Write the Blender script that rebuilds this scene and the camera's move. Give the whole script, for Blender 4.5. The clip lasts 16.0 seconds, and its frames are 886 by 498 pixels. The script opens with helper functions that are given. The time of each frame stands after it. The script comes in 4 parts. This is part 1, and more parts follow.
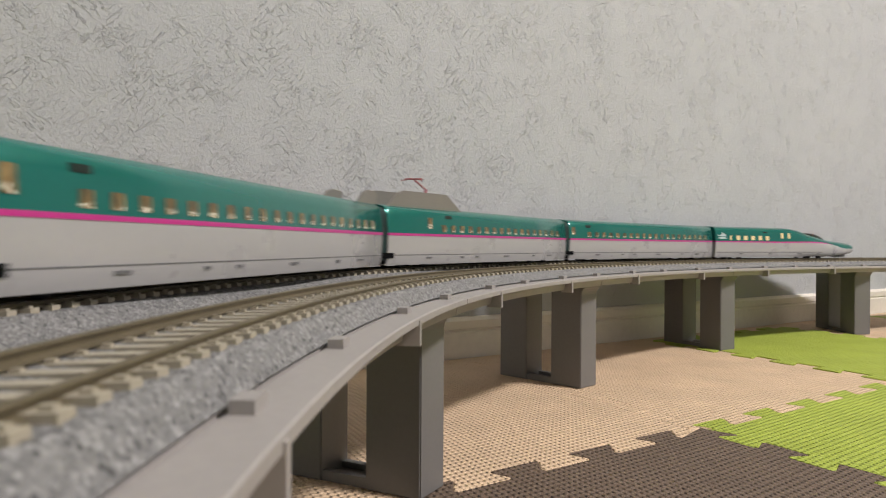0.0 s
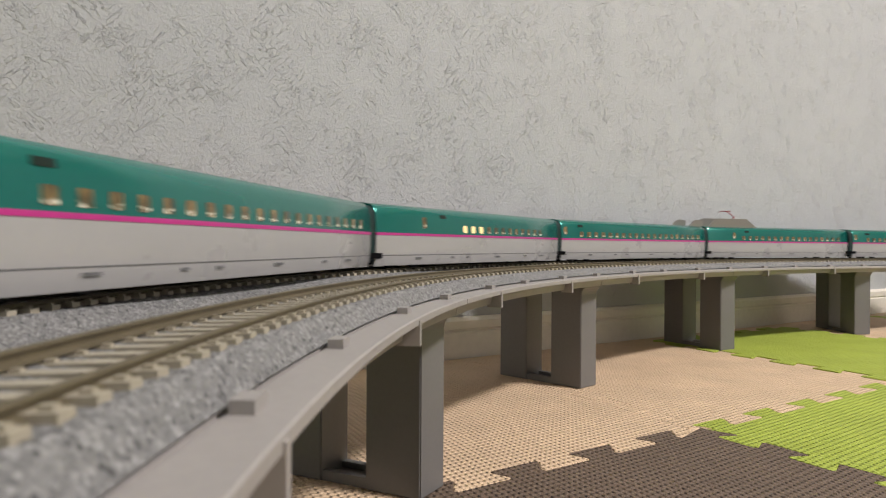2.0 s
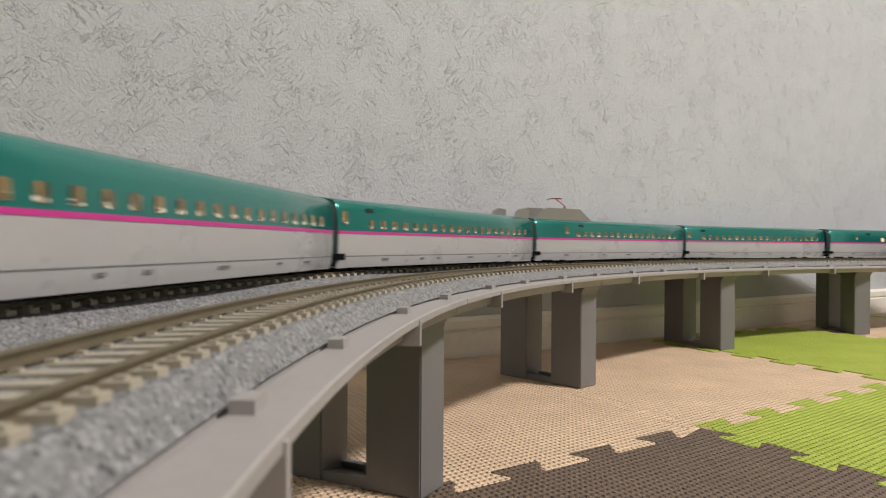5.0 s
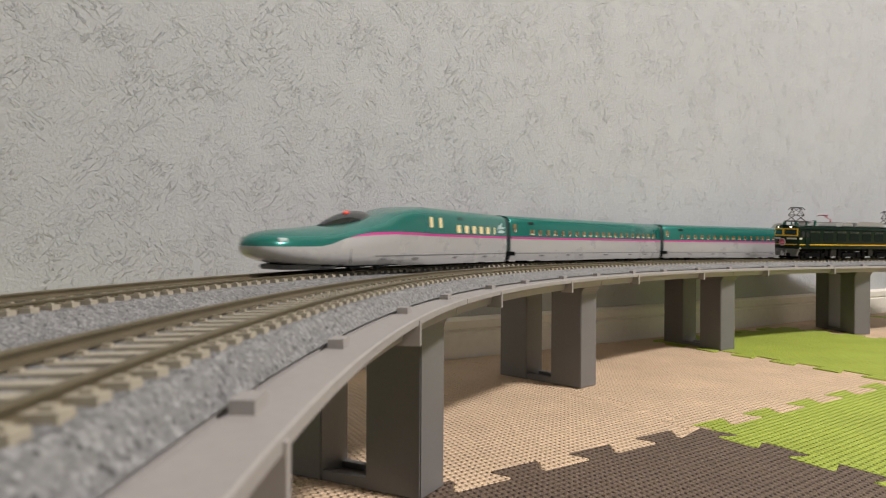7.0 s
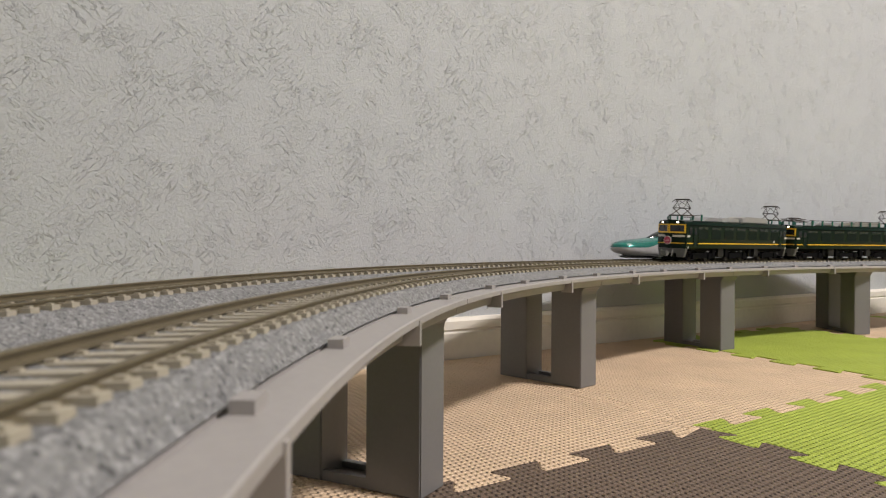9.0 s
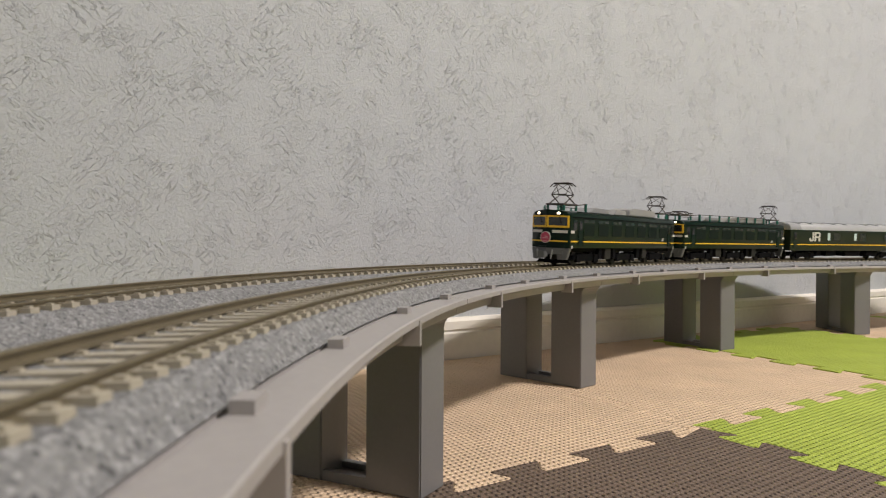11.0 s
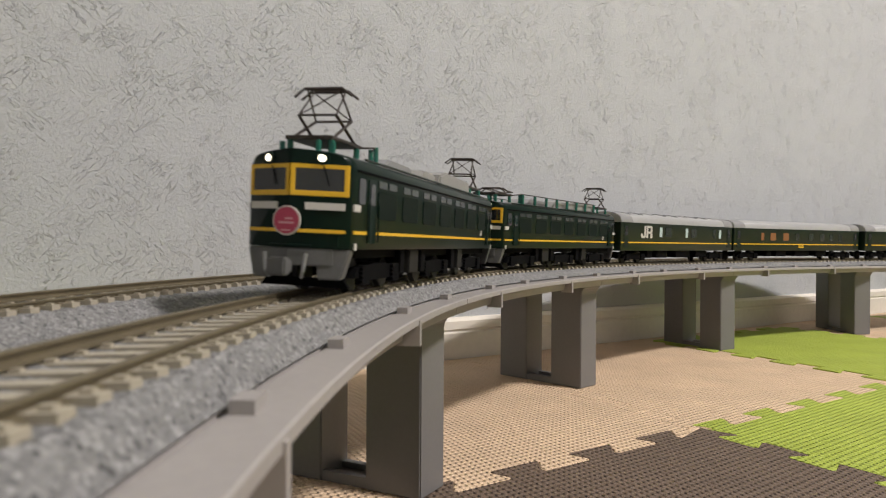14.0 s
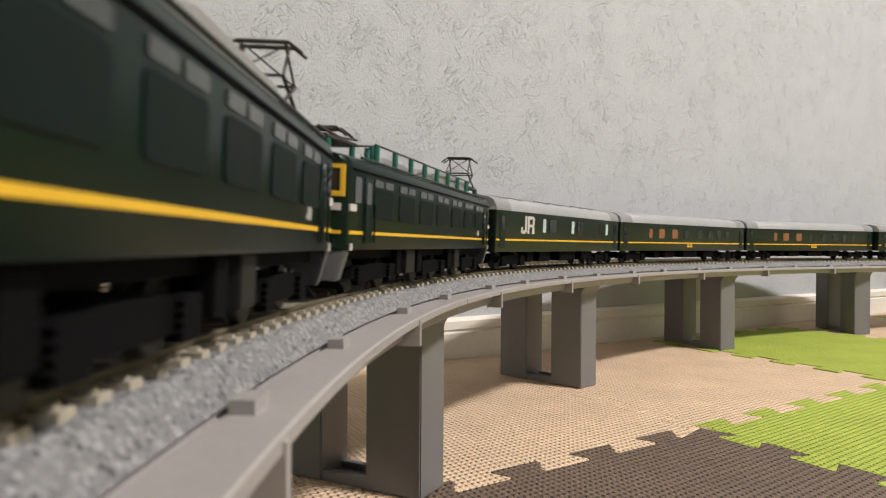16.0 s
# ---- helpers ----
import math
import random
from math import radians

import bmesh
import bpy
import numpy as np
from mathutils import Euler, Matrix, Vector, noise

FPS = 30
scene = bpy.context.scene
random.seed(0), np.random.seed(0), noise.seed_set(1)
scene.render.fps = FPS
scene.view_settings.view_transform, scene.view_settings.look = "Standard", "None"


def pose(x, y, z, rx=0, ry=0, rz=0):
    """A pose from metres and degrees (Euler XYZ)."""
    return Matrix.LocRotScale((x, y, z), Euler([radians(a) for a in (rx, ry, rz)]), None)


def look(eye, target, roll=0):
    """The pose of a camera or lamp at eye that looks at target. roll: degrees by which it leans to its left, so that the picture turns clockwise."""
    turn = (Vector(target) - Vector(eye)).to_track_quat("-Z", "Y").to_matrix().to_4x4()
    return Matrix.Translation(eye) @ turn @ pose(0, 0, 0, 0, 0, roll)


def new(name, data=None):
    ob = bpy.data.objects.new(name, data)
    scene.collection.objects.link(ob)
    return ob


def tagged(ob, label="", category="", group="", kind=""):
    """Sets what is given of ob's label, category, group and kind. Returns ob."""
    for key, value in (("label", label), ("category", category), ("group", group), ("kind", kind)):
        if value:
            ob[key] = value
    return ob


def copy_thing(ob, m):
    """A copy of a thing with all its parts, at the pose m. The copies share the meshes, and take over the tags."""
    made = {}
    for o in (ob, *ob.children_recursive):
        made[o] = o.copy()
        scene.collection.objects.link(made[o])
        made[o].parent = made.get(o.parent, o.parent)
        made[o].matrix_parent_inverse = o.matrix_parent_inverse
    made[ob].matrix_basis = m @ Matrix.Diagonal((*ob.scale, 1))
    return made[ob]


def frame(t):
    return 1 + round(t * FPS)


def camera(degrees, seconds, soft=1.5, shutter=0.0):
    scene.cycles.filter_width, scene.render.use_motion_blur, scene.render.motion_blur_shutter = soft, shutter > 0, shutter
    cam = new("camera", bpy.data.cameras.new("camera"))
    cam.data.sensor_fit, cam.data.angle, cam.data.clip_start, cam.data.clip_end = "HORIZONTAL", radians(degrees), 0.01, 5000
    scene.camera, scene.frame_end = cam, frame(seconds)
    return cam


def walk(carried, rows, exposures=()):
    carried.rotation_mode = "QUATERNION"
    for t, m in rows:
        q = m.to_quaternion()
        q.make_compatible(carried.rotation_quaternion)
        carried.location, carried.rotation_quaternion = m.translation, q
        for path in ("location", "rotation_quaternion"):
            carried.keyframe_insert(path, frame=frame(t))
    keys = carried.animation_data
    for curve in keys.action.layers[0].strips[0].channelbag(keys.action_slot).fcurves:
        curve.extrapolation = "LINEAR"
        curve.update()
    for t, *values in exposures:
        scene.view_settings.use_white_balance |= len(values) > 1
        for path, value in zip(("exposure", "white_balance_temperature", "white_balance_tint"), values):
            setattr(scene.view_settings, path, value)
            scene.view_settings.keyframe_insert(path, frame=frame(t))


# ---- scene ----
cam = camera(64.33, 16.0, soft=1.15, shutter=0.45)
cam.data.dof.use_dof, cam.data.dof.focus_distance, cam.data.dof.aperture_fstop = True, 0.62, 36.0
EYE = pose(0, 0, 0.1127, 90 - 0.267, 0, 0) @ pose(0, 0, 0, 0, 0, 0.32)
walk(cam, [(0.0, EYE), (16.0, EYE)], exposures=[(0.0, 0.0), (14.6, 0.0), (15.3, 0.08), (16.0, 0.2)])

# ---- plan numbers, millimetres -------------------------------------------
MM = 0.001
GAUGE = 8.8                     # half the distance between a track's rails
T1, T2 = 8.2, 78.1              # centre lines of the near and far track, out from the inner rail
Z1, Z2 = 98.0, 98.2             # rail tops
CANT = 2.2                      # degrees, both tracks lean to the inside
PIECE, JOINT = 279.2, 321.2     # length of a viaduct piece, and where one joint lies
WALL_DEG = 35.07                # direction of the long wall
WALL = math.radians(WALL_DEG)
WX, WY = math.cos(WALL), math.sin(WALL)
ROOM_U, ROOM_V, ROOM_H = (-1100.0, 4000.0), (-2700.0, 577.0), 2400.0
DS = 5.0


def uv(u, v):
    """A place in the room from its distance along the long wall and towards it."""
    return u * WX - v * WY, u * WY + v * WX


def turning(s):
    """Curvature of the line, per metre, by the distance along it."""
    if s < 1200:
        return float(np.interp(s, (0, 160, 330, 520, 760, 1100), (0.90, 0.96, 1.43, 1.11, 0.92, 0.89)))
    return 0.0 if s < 2200 else 0.9


def survey():
    """The inner rail as places and headings at even steps, from far behind the camera to the far end."""
    ahead, x, y, a = [], -39.4, 0.0, 1.6354
    for i in range(int(5800 / DS)):
        ahead.append((x, y, a))
        a2 = a - turning((i + 0.5) * DS) * DS * MM
        x, y, a = x + DS * math.cos((a + a2) / 2), y + DS * math.sin((a + a2) / 2), a2
    back, x, y, a = [], -39.4, 0.0, 1.6354
    for i in range(int(1900 / DS)):
        a2 = a + turning(-i * DS) * DS * MM
        x, y, a = x - DS * math.cos((a + a2) / 2), y - DS * math.sin((a + a2) / 2), a2
        back.append((x, y, a))
    return np.array(back[::-1] + ahead), len(back) * DS


LINE, LINE0 = survey()


def line(s, out=0.0):
    """Place and heading on the line at s, moved outwards (to its left)."""
    k = min(max((s + LINE0) / DS, 0), len(LINE) - 1.001)
    i = int(k)
    x, y, a = LINE[i] + (LINE[i + 1] - LINE[i]) * (k - i)
    return x - out * math.sin(a), y + out * math.cos(a), a


# ---- light -----------------------------------------------------------------
world = bpy.data.worlds.new("room_air")
scene.world = world
world.use_nodes = True
world.node_tree.nodes["Background"].inputs[0].default_value = (0.8, 0.88, 1.0, 1)
world.node_tree.nodes["Background"].inputs[1].default_value = 0.02

LAMP_AT = (1735.0, -295.0)      # ceiling lamp, in the room


def area(name, at, size, power, colour, aim):
    data = bpy.data.lights.new(name, "AREA")
    data.shape, data.size, data.energy, data.color = "DISK", size, power, colour
    ob = new(name, data)
    ob.matrix_world = look(at, aim)
    return ob


lx, ly = LAMP_AT
area("ceiling_light", (lx * MM, ly * MM, 2.27), 0.42, 120.0, (1.0, 0.94, 0.935), (lx * MM, ly * MM, 0))


# ---- materials -------------------------------------------------------------
def material(name, colour, rough=0.5, metal=0.0, coat=0.0, emit=None, power=0.0):
    m = bpy.data.materials.new(name)
    m.use_nodes = True
    b = m.node_tree.nodes["Principled BSDF"]
    b.inputs["Base Color"].default_value = (*colour, 1)
    b.inputs["Roughness"].default_value = rough
    b.inputs["Metallic"].default_value = metal
    b.inputs["Coat Weight"].default_value = coat
    if emit:
        b.inputs["Emission Color"].default_value = (*emit, 1)
        b.inputs["Emission Strength"].default_value = power
    return m


def node(m, kind, **inputs):
    n = m.node_tree.nodes.new(kind)
    for key, value in inputs.items():
        n.inputs[key.replace("_", " ")].default_value = value
    return n


def join(m, a, out, b, inp):
    m.node_tree.links.new(a.outputs[out], b.inputs[inp])


def coords(m, scale=(1, 1, 1), turn=0.0, space="Object"):
    tc = m.node_tree.nodes.new("ShaderNodeTexCoord")
    mp = m.node_tree.nodes.new("ShaderNodeMapping")
    mp.inputs["Scale"].default_value = scale
    mp.inputs["Rotation"].default_value = (0, 0, turn)
    join(m, tc, space, mp, "Vector")
    return mp


def ramp(m, stops):
    r = m.node_tree.nodes.new("ShaderNodeValToRGB")
    e = r.color_ramp.elements
    while len(e) < len(stops):
        e.new(0.5)
    for el, (at, c) in zip(e, stops):
        el.position, el.color = at, (*c, 1)
    return r


def worn(name, colour, rough, scale=300.0, spread=0.12, bump=0.05, metal=0.0, coat=0.0, dist=0.0003, spec=0.5):
    """A surface with grain at two scales, in colour, gloss and relief."""
    m = material(name, colour, rough, metal, coat)
    b = m.node_tree.nodes["Principled BSDF"]
    b.inputs["Specular IOR Level"].default_value = spec
    mp = coords(m)
    n1 = node(m, "ShaderNodeTexNoise", Scale=scale, Detail=6.0, Roughness=0.6)
    n2 = node(m, "ShaderNodeTexNoise", Scale=scale * 0.08, Detail=3.0)
    join(m, mp, "Vector", n1, "Vector"), join(m, mp, "Vector", n2, "Vector")
    mix = m.node_tree.nodes.new("ShaderNodeMath")
    mix.operation = "ADD"
    join(m, n1, "Fac", mix, 0), join(m, n2, "Fac", mix, 1)
    lo = tuple(max(0, c * (1 - spread)) for c in colour)
    hi = tuple(min(1, c * (1 + spread)) for c in colour)
    half = m.node_tree.nodes.new("ShaderNodeMath")
    half.operation = "MULTIPLY"
    half.inputs[1].default_value = 0.5
    join(m, mix, 0, half, 0)
    r = ramp(m, [(0.35, lo), (0.65, hi)])
    join(m, half, 0, r, "Fac"), join(m, r, "Color", b, "Base Color")
    rr = node(m, "ShaderNodeMapRange")
    rr.inputs["To Min"].default_value, rr.inputs["To Max"].default_value = rough * 0.85, min(1, rough * 1.15)
    join(m, n2, "Fac", rr, "Value"), join(m, rr, "Result", b, "Roughness")
    if bump:
        bp = node(m, "ShaderNodeBump", Strength=bump, Distance=dist)
        join(m, n1, "Fac", bp, "Height"), join(m, bp, "Normal", b, "Normal")
    return m


def wallpaper():
    """Off-white vinyl paper: a fine grain all over, and patches of short slanting trowel creases."""
    m = material("wallpaper", (0.46, 0.47, 0.48), 0.62)
    b = m.node_tree.nodes["Principled BSDF"]
    mp = coords(m)

    def creases(turn, long, wide, seed):
        mp1 = node(m, "ShaderNodeMapping")
        mp1.inputs["Rotation"].default_value = (0, turn, 0)
        join(m, mp, "Vector", mp1, "Vector")
        mp2 = node(m, "ShaderNodeMapping")
        mp2.inputs["Scale"].default_value = (long, 40.0, wide)
        mp2.inputs["Location"].default_value = (seed, seed, seed)
        join(m, mp1, "Vector", mp2, "Vector")
        n = node(m, "ShaderNodeTexNoise", Scale=1.0, Detail=5.0, Roughness=0.58, Distortion=0.9)
        join(m, mp2, "Vector", n, "Vector")
        cut = ramp(m, [(0.56, (0, 0, 0)), (0.64, (0.8, 0.8, 0.8)), (0.72, (0.3, 0.3, 0.3))])
        join(m, n, "Fac", cut, "Fac")
        where = node(m, "ShaderNodeTexNoise", Scale=26.0 + seed, Detail=3.0)
        join(m, mp, "Vector", where, "Vector")
        gate = ramp(m, [(0.42, (0.15, 0.15, 0.15)), (0.60, (1, 1, 1))])
        join(m, where, "Fac", gate, "Fac")
        mul = node(m, "ShaderNodeMath")
        mul.operation = "MULTIPLY"
        join(m, cut, "Color", mul, 0), join(m, gate, "Color", mul, 1)
        return mul
    c1, c2 = creases(0.75, 120.0, 400.0, 1.7), creases(-0.8, 140.0, 430.0, 5.3)
    grain = node(m, "ShaderNodeTexNoise", Scale=400.0, Detail=5.0, Roughness=0.6)
    join(m, mp, "Vector", grain, "Vector")
    both = node(m, "ShaderNodeMath")
    both.operation = "MAXIMUM"
    join(m, c1, 0, both, 0), join(m, c2, 0, both, 1)
    mad = node(m, "ShaderNodeMath")
    mad.operation = "MULTIPLY_ADD"
    mad.inputs[1].default_value = 1.1
    join(m, grain, "Fac", mad, 0), join(m, both, 0, mad, 2)
    bp = node(m, "ShaderNodeBump", Strength=1.0, Distance=0.00072)
    join(m, mad, 0, bp, "Height"), join(m, bp, "Normal", b, "Normal")
    big = node(m, "ShaderNodeTexNoise", Scale=6.0, Detail=6.0)
    join(m, mp, "Vector", big, "Vector")
    c = ramp(m, [(0.3, (0.417, 0.430, 0.443)), (0.7, (0.432, 0.443, 0.452))])
    join(m, big, "Fac", c, "Fac")
    # relief shading painted into the colour by height: creases paler, hollows darker
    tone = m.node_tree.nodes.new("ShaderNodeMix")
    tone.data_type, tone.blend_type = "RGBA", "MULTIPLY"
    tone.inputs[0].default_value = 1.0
    relief_shade = ramp(m, [(0.2, (0.99, 0.99, 0.99)), (0.75, (1.012, 1.012, 1.012))])
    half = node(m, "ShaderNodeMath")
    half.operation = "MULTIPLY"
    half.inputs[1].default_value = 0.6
    join(m, mad, 0, half, 0), join(m, half, 0, relief_shade, "Fac")
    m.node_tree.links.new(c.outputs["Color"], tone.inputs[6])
    m.node_tree.links.new(relief_shade.outputs["Color"], tone.inputs[7])
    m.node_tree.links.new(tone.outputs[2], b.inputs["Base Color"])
    return m


def foam(name, colour):
    """Foam mat pressed with a small weave of slanted ribs."""
    m = material(name, colour, 0.72)
    b = m.node_tree.nodes["Principled BSDF"]
    mp = coords(m, turn=0.0)
    sep = node(m, "ShaderNodeSeparateXYZ")
    join(m, mp, "Vector", sep, "Vector")

    def wave(fx, fy):
        mx = node(m, "ShaderNodeMath")
        mx.operation = "MULTIPLY"
        mx.inputs[1].default_value = fx
        my = node(m, "ShaderNodeMath")
        my.operation = "MULTIPLY_ADD"
        my.inputs[1].default_value = fy
        join(m, sep, "X", mx, 0), join(m, sep, "Y", my, 0), join(m, mx, 0, my, 2)
        s = node(m, "ShaderNodeMath")
        s.operation = "SINE"
        join(m, my, 0, s, 0)
        return s
    k1, k2 = 2 * math.pi / 0.0050, 2 * math.pi / 0.0062
    w1, w2 = wave(k1 * 0.707, -k1 * 0.707), wave(k2 * 0.80, k2 * 0.60)
    mul = node(m, "ShaderNodeMath")
    mul.operation = "MULTIPLY"
    join(m, w1, 0, mul, 0), join(m, w2, 0, mul, 1)
    lift = node(m, "ShaderNodeMath")
    lift.operation = "MAXIMUM"
    lift.inputs[1].default_value = -0.25
    join(m, mul, 0, lift, 0)
    mul = lift
    fine = node(m, "ShaderNodeTexNoise", Scale=900.0, Detail=4.0)
    big = node(m, "ShaderNodeTexNoise", Scale=18.0, Detail=5.0)
    join(m, mp, "Vector", fine, "Vector"), join(m, mp, "Vector", big, "Vector")
    mad = node(m, "ShaderNodeMath")
    mad.operation = "MULTIPLY_ADD"
    mad.inputs[1].default_value = 0.3
    join(m, fine, "Fac", mad, 0), join(m, mul, 0, mad, 2)
    bp = node(m, "ShaderNodeBump", Strength=1.0, Distance=0.0013)
    join(m, mad, 0, bp, "Height"), join(m, bp, "Normal", b, "Normal")
    r = ramp(m, [(0.3, tuple(c * 0.9 for c in colour)), (0.7, tuple(min(1, c * 1.08) for c in colour))])
    join(m, big, "Fac", r, "Fac"), join(m, r, "Color", b, "Base Color")
    return m


def ballast_mat():
    """Moulded grey ballast, speckled grain by grain."""
    m = material("ballast", (0.35, 0.36, 0.38), 0.8)
    b = m.node_tree.nodes["Principled BSDF"]
    mp = coords(m)
    v = node(m, "ShaderNodeTexVoronoi", Scale=1250.0)
    n = node(m, "ShaderNodeTexNoise", Scale=420.0, Detail=3.0)
    join(m, mp, "Vector", v, "Vector"), join(m, mp, "Vector", n, "Vector")
    sep = node(m, "ShaderNodeSeparateColor")
    join(m, v, "Color", sep, "Color")
    r = ramp(m, [(0.0, (0.04, 0.04, 0.04)), (0.12, (0.14, 0.14, 0.138)), (0.7, (0.20, 0.199, 0.195)), (1.0, (0.31, 0.307, 0.30))])
    join(m, sep, "Red", r, "Fac"), join(m, r, "Color", b, "Base Color")
    bp = node(m, "ShaderNodeBump", Strength=0.7, Distance=0.0008)
    join(m, v, "Distance", bp, "Height"), join(m, bp, "Normal", b, "Normal")
    return m


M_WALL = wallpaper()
M_CEIL = worn("ceiling_paper", (0.84, 0.84, 0.82), 0.8, 200, 0.04, 0.1)
M_BASE = worn("baseboard_white", (0.70, 0.655, 0.575), 0.4, 120, 0.06, 0.04)
M_FLOOR = worn("floor_wood", (0.3, 0.2, 0.12), 0.45, 60, 0.25, 0.05)
M_TAN = foam("foam_tan", (0.66, 0.485, 0.32))
M_GREEN = foam("foam_green", (0.35, 0.425, 0.052))
M_BROWN = foam("foam_brown", (0.13, 0.09, 0.062))
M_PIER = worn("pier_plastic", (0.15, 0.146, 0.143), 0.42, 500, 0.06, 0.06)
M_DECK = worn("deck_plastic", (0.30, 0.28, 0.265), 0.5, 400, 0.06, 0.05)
M_BALLAST = ballast_mat()
M_RAIL = worn("rail_brown", (0.125, 0.103, 0.062), 0.5, 900, 0.15, 0.05, metal=0.25)
M_TIE = worn("tie_concrete", (0.34, 0.305, 0.235), 0.65, 700, 0.1, 0.08)
M_DARK = worn("black_plastic", (0.0035, 0.0035, 0.004), 0.75, 800, 0.2, 0.05, spec=0.06)
M_GREY = worn("grey_metal", (0.25, 0.25, 0.25), 0.45, 800, 0.12, 0.04, metal=0.2)
M_STEEL = material("wheel_steel", (0.02, 0.019, 0.018), 0.55, 0.3)
M_TEAL = worn("teal_paint", (0.011, 0.165, 0.137), 0.25, 500, 0.06, 0.0, metal=0.4, coat=0.4)
M_WHITE = worn("pearl_paint", (0.37, 0.362, 0.355), 0.28, 500, 0.03, 0.0, coat=0.3)
M_PINK = worn("pink_stripe", (0.46, 0.03, 0.21), 0.3, 500, 0.05, 0.0)
M_GAP = worn("gangway_rubber", (0.003, 0.02, 0.018), 0.6, 500, 0.1, 0.0)
M_SEAT = worn("tan_interior", (0.40, 0.30, 0.17), 0.5, 380, 0.5, 0.1)
M_GLASS = material("dark_glass", (0.012, 0.014, 0.015), 0.06, 0.0, 0.5)
M_LIT = material("lit_window", (0.5, 0.4, 0.2), 0.3, emit=(1.0, 0.75, 0.35), power=0.75)
M_LAMP = material("headlamp_glow", (0.9, 0.85, 0.7), 0.2, emit=(1.0, 0.88, 0.66), power=3.0)
M_DIFFUSE = material("lamp_diffuser", (0.8, 0.8, 0.8), 0.5, emit=(1.0, 0.95, 0.93), power=2.0)
M_RED = worn("red_metal", (0.35, 0.03, 0.04), 0.4, 800, 0.1, 0.0)
M_FAIR = worn("fairing_grey", (0.185, 0.172, 0.152), 0.5, 500, 0.05, 0.0)
M_LOCO = worn("dark_green_paint", (0.0022, 0.0115, 0.0075), 0.3, 700, 0.1, 0.0, spec=0.15)
M_YELLOW = worn("yellow_paint", (0.70, 0.42, 0.02), 0.4, 700, 0.06, 0.0)
M_CREAM = worn("white_trim", (0.52, 0.5, 0.46), 0.4, 700, 0.05, 0.0)
M_BADGE = worn("badge_pink", (0.42, 0.05, 0.10), 0.4, 900, 0.1, 0.0)
M_SILVER = worn("silver_roof", (0.42, 0.42, 0.42), 0.4, 400, 0.08, 0.0, metal=0.4)
M_AMBER = material("amber_window", (0.10, 0.045, 0.02), 0.2, emit=(1.0, 0.4, 0.12), power=0.12)


# ---- mesh helpers ----------------------------------------------------------
def solid(shapes):
    """A mesh from (vertices, faces) pairs given in millimetres."""
    vs, fs = [], []
    for v, f in shapes:
        k = len(vs)
        vs += [(x * MM, y * MM, z * MM) for x, y, z in v]
        fs += [tuple(i + k for i in face) for face in f]
    me = bpy.data.meshes.new("mesh")
    me.from_pydata(vs, [], fs)
    bm = bmesh.new()
    bm.from_mesh(me)
    bmesh.ops.recalc_face_normals(bm, faces=bm.faces)
    bm.to_mesh(me)
    bm.free()
    return me


def part(name, shapes, mat, parent=None, label="", smooth=False, kind="", bevel=0.0):
    me = shapes if isinstance(shapes, bpy.types.Mesh) else solid(shapes)
    if not me.materials:
        me.materials.append(mat)
    if bevel:
        bm = bmesh.new()
        bm.from_mesh(me)
        edges = [e for e in bm.edges if len(e.link_faces) == 2 and e.calc_face_angle(0) > 0.6]
        bmesh.ops.bevel(bm, geom=edges, offset=bevel * MM, segments=2, affect="EDGES", clamp_overlap=True)
        bm.to_mesh(me)
        bm.free()
    if smooth:
        me.shade_smooth()
        me.set_sharp_from_angle(angle=radians(38))
    ob = new(name, me)
    if parent:
        ob.parent = parent
    return tagged(ob, label, kind=kind)


def thing(name, label, category, group="", kind="", at=None):
    ob = tagged(new(name), label, category, group, kind)
    ob.empty_display_size = 0.02
    if at is not None:
        ob.matrix_basis = at
    return ob


def block(x0, x1, y0, y1, z0, z1):
    v = [(x, y, z) for z in (z0, z1) for y in (y0, y1) for x in (x0, x1)]
    return v, [(0, 2, 3, 1), (4, 5, 7, 6), (0, 1, 5, 4), (2, 6, 7, 3), (0, 4, 6, 2), (1, 3, 7, 5)]


def prism(outline, axis, a, b):
    """An outline of (p, q) drawn out along an axis from a to b."""
    n = len(outline)
    put = {"x": lambda p, q, s: (s, p, q), "y": lambda p, q, s: (p, s, q), "z": lambda p, q, s: (p, q, s)}[axis]
    v = [put(p, q, s) for s in (a, b) for p, q in outline]
    f = [tuple(range(n)), tuple(range(2 * n - 1, n - 1, -1))]
    f += [(i, (i + 1) % n, n + (i + 1) % n, n + i) for i in range(n)]
    return v, f


def rod(a, b, r, n=6):
    a, b = Vector(a), Vector(b)
    d = (b - a).normalized()
    s = d.orthogonal().normalized()
    t = d.cross(s)
    v = [tuple(p + r * (math.cos(2 * math.pi * i / n) * s + math.sin(2 * math.pi * i / n) * t)) for p in (a, b) for i in range(n)]
    f = [tuple(range(n - 1, -1, -1)), tuple(range(n, 2 * n))] + [(i, (i + 1) % n, n + (i + 1) % n, n + i) for i in range(n)]
    return v, f


def rings(loops, closed=False, caps=True):
    """A skin over loops of equal count."""
    n = len(loops[0])
    v = [p for loop in loops for p in loop]
    f = []
    for k in range(len(loops) - 1):
        for i in range(n if closed else n - 1):
            j = (i + 1) % n
            f.append((k * n + i, k * n + j, (k + 1) * n + j, (k + 1) * n + i))
    if caps:
        f += [tuple(range(n)), tuple(range((len(loops) - 1) * n, len(loops) * n))]
    return v, f


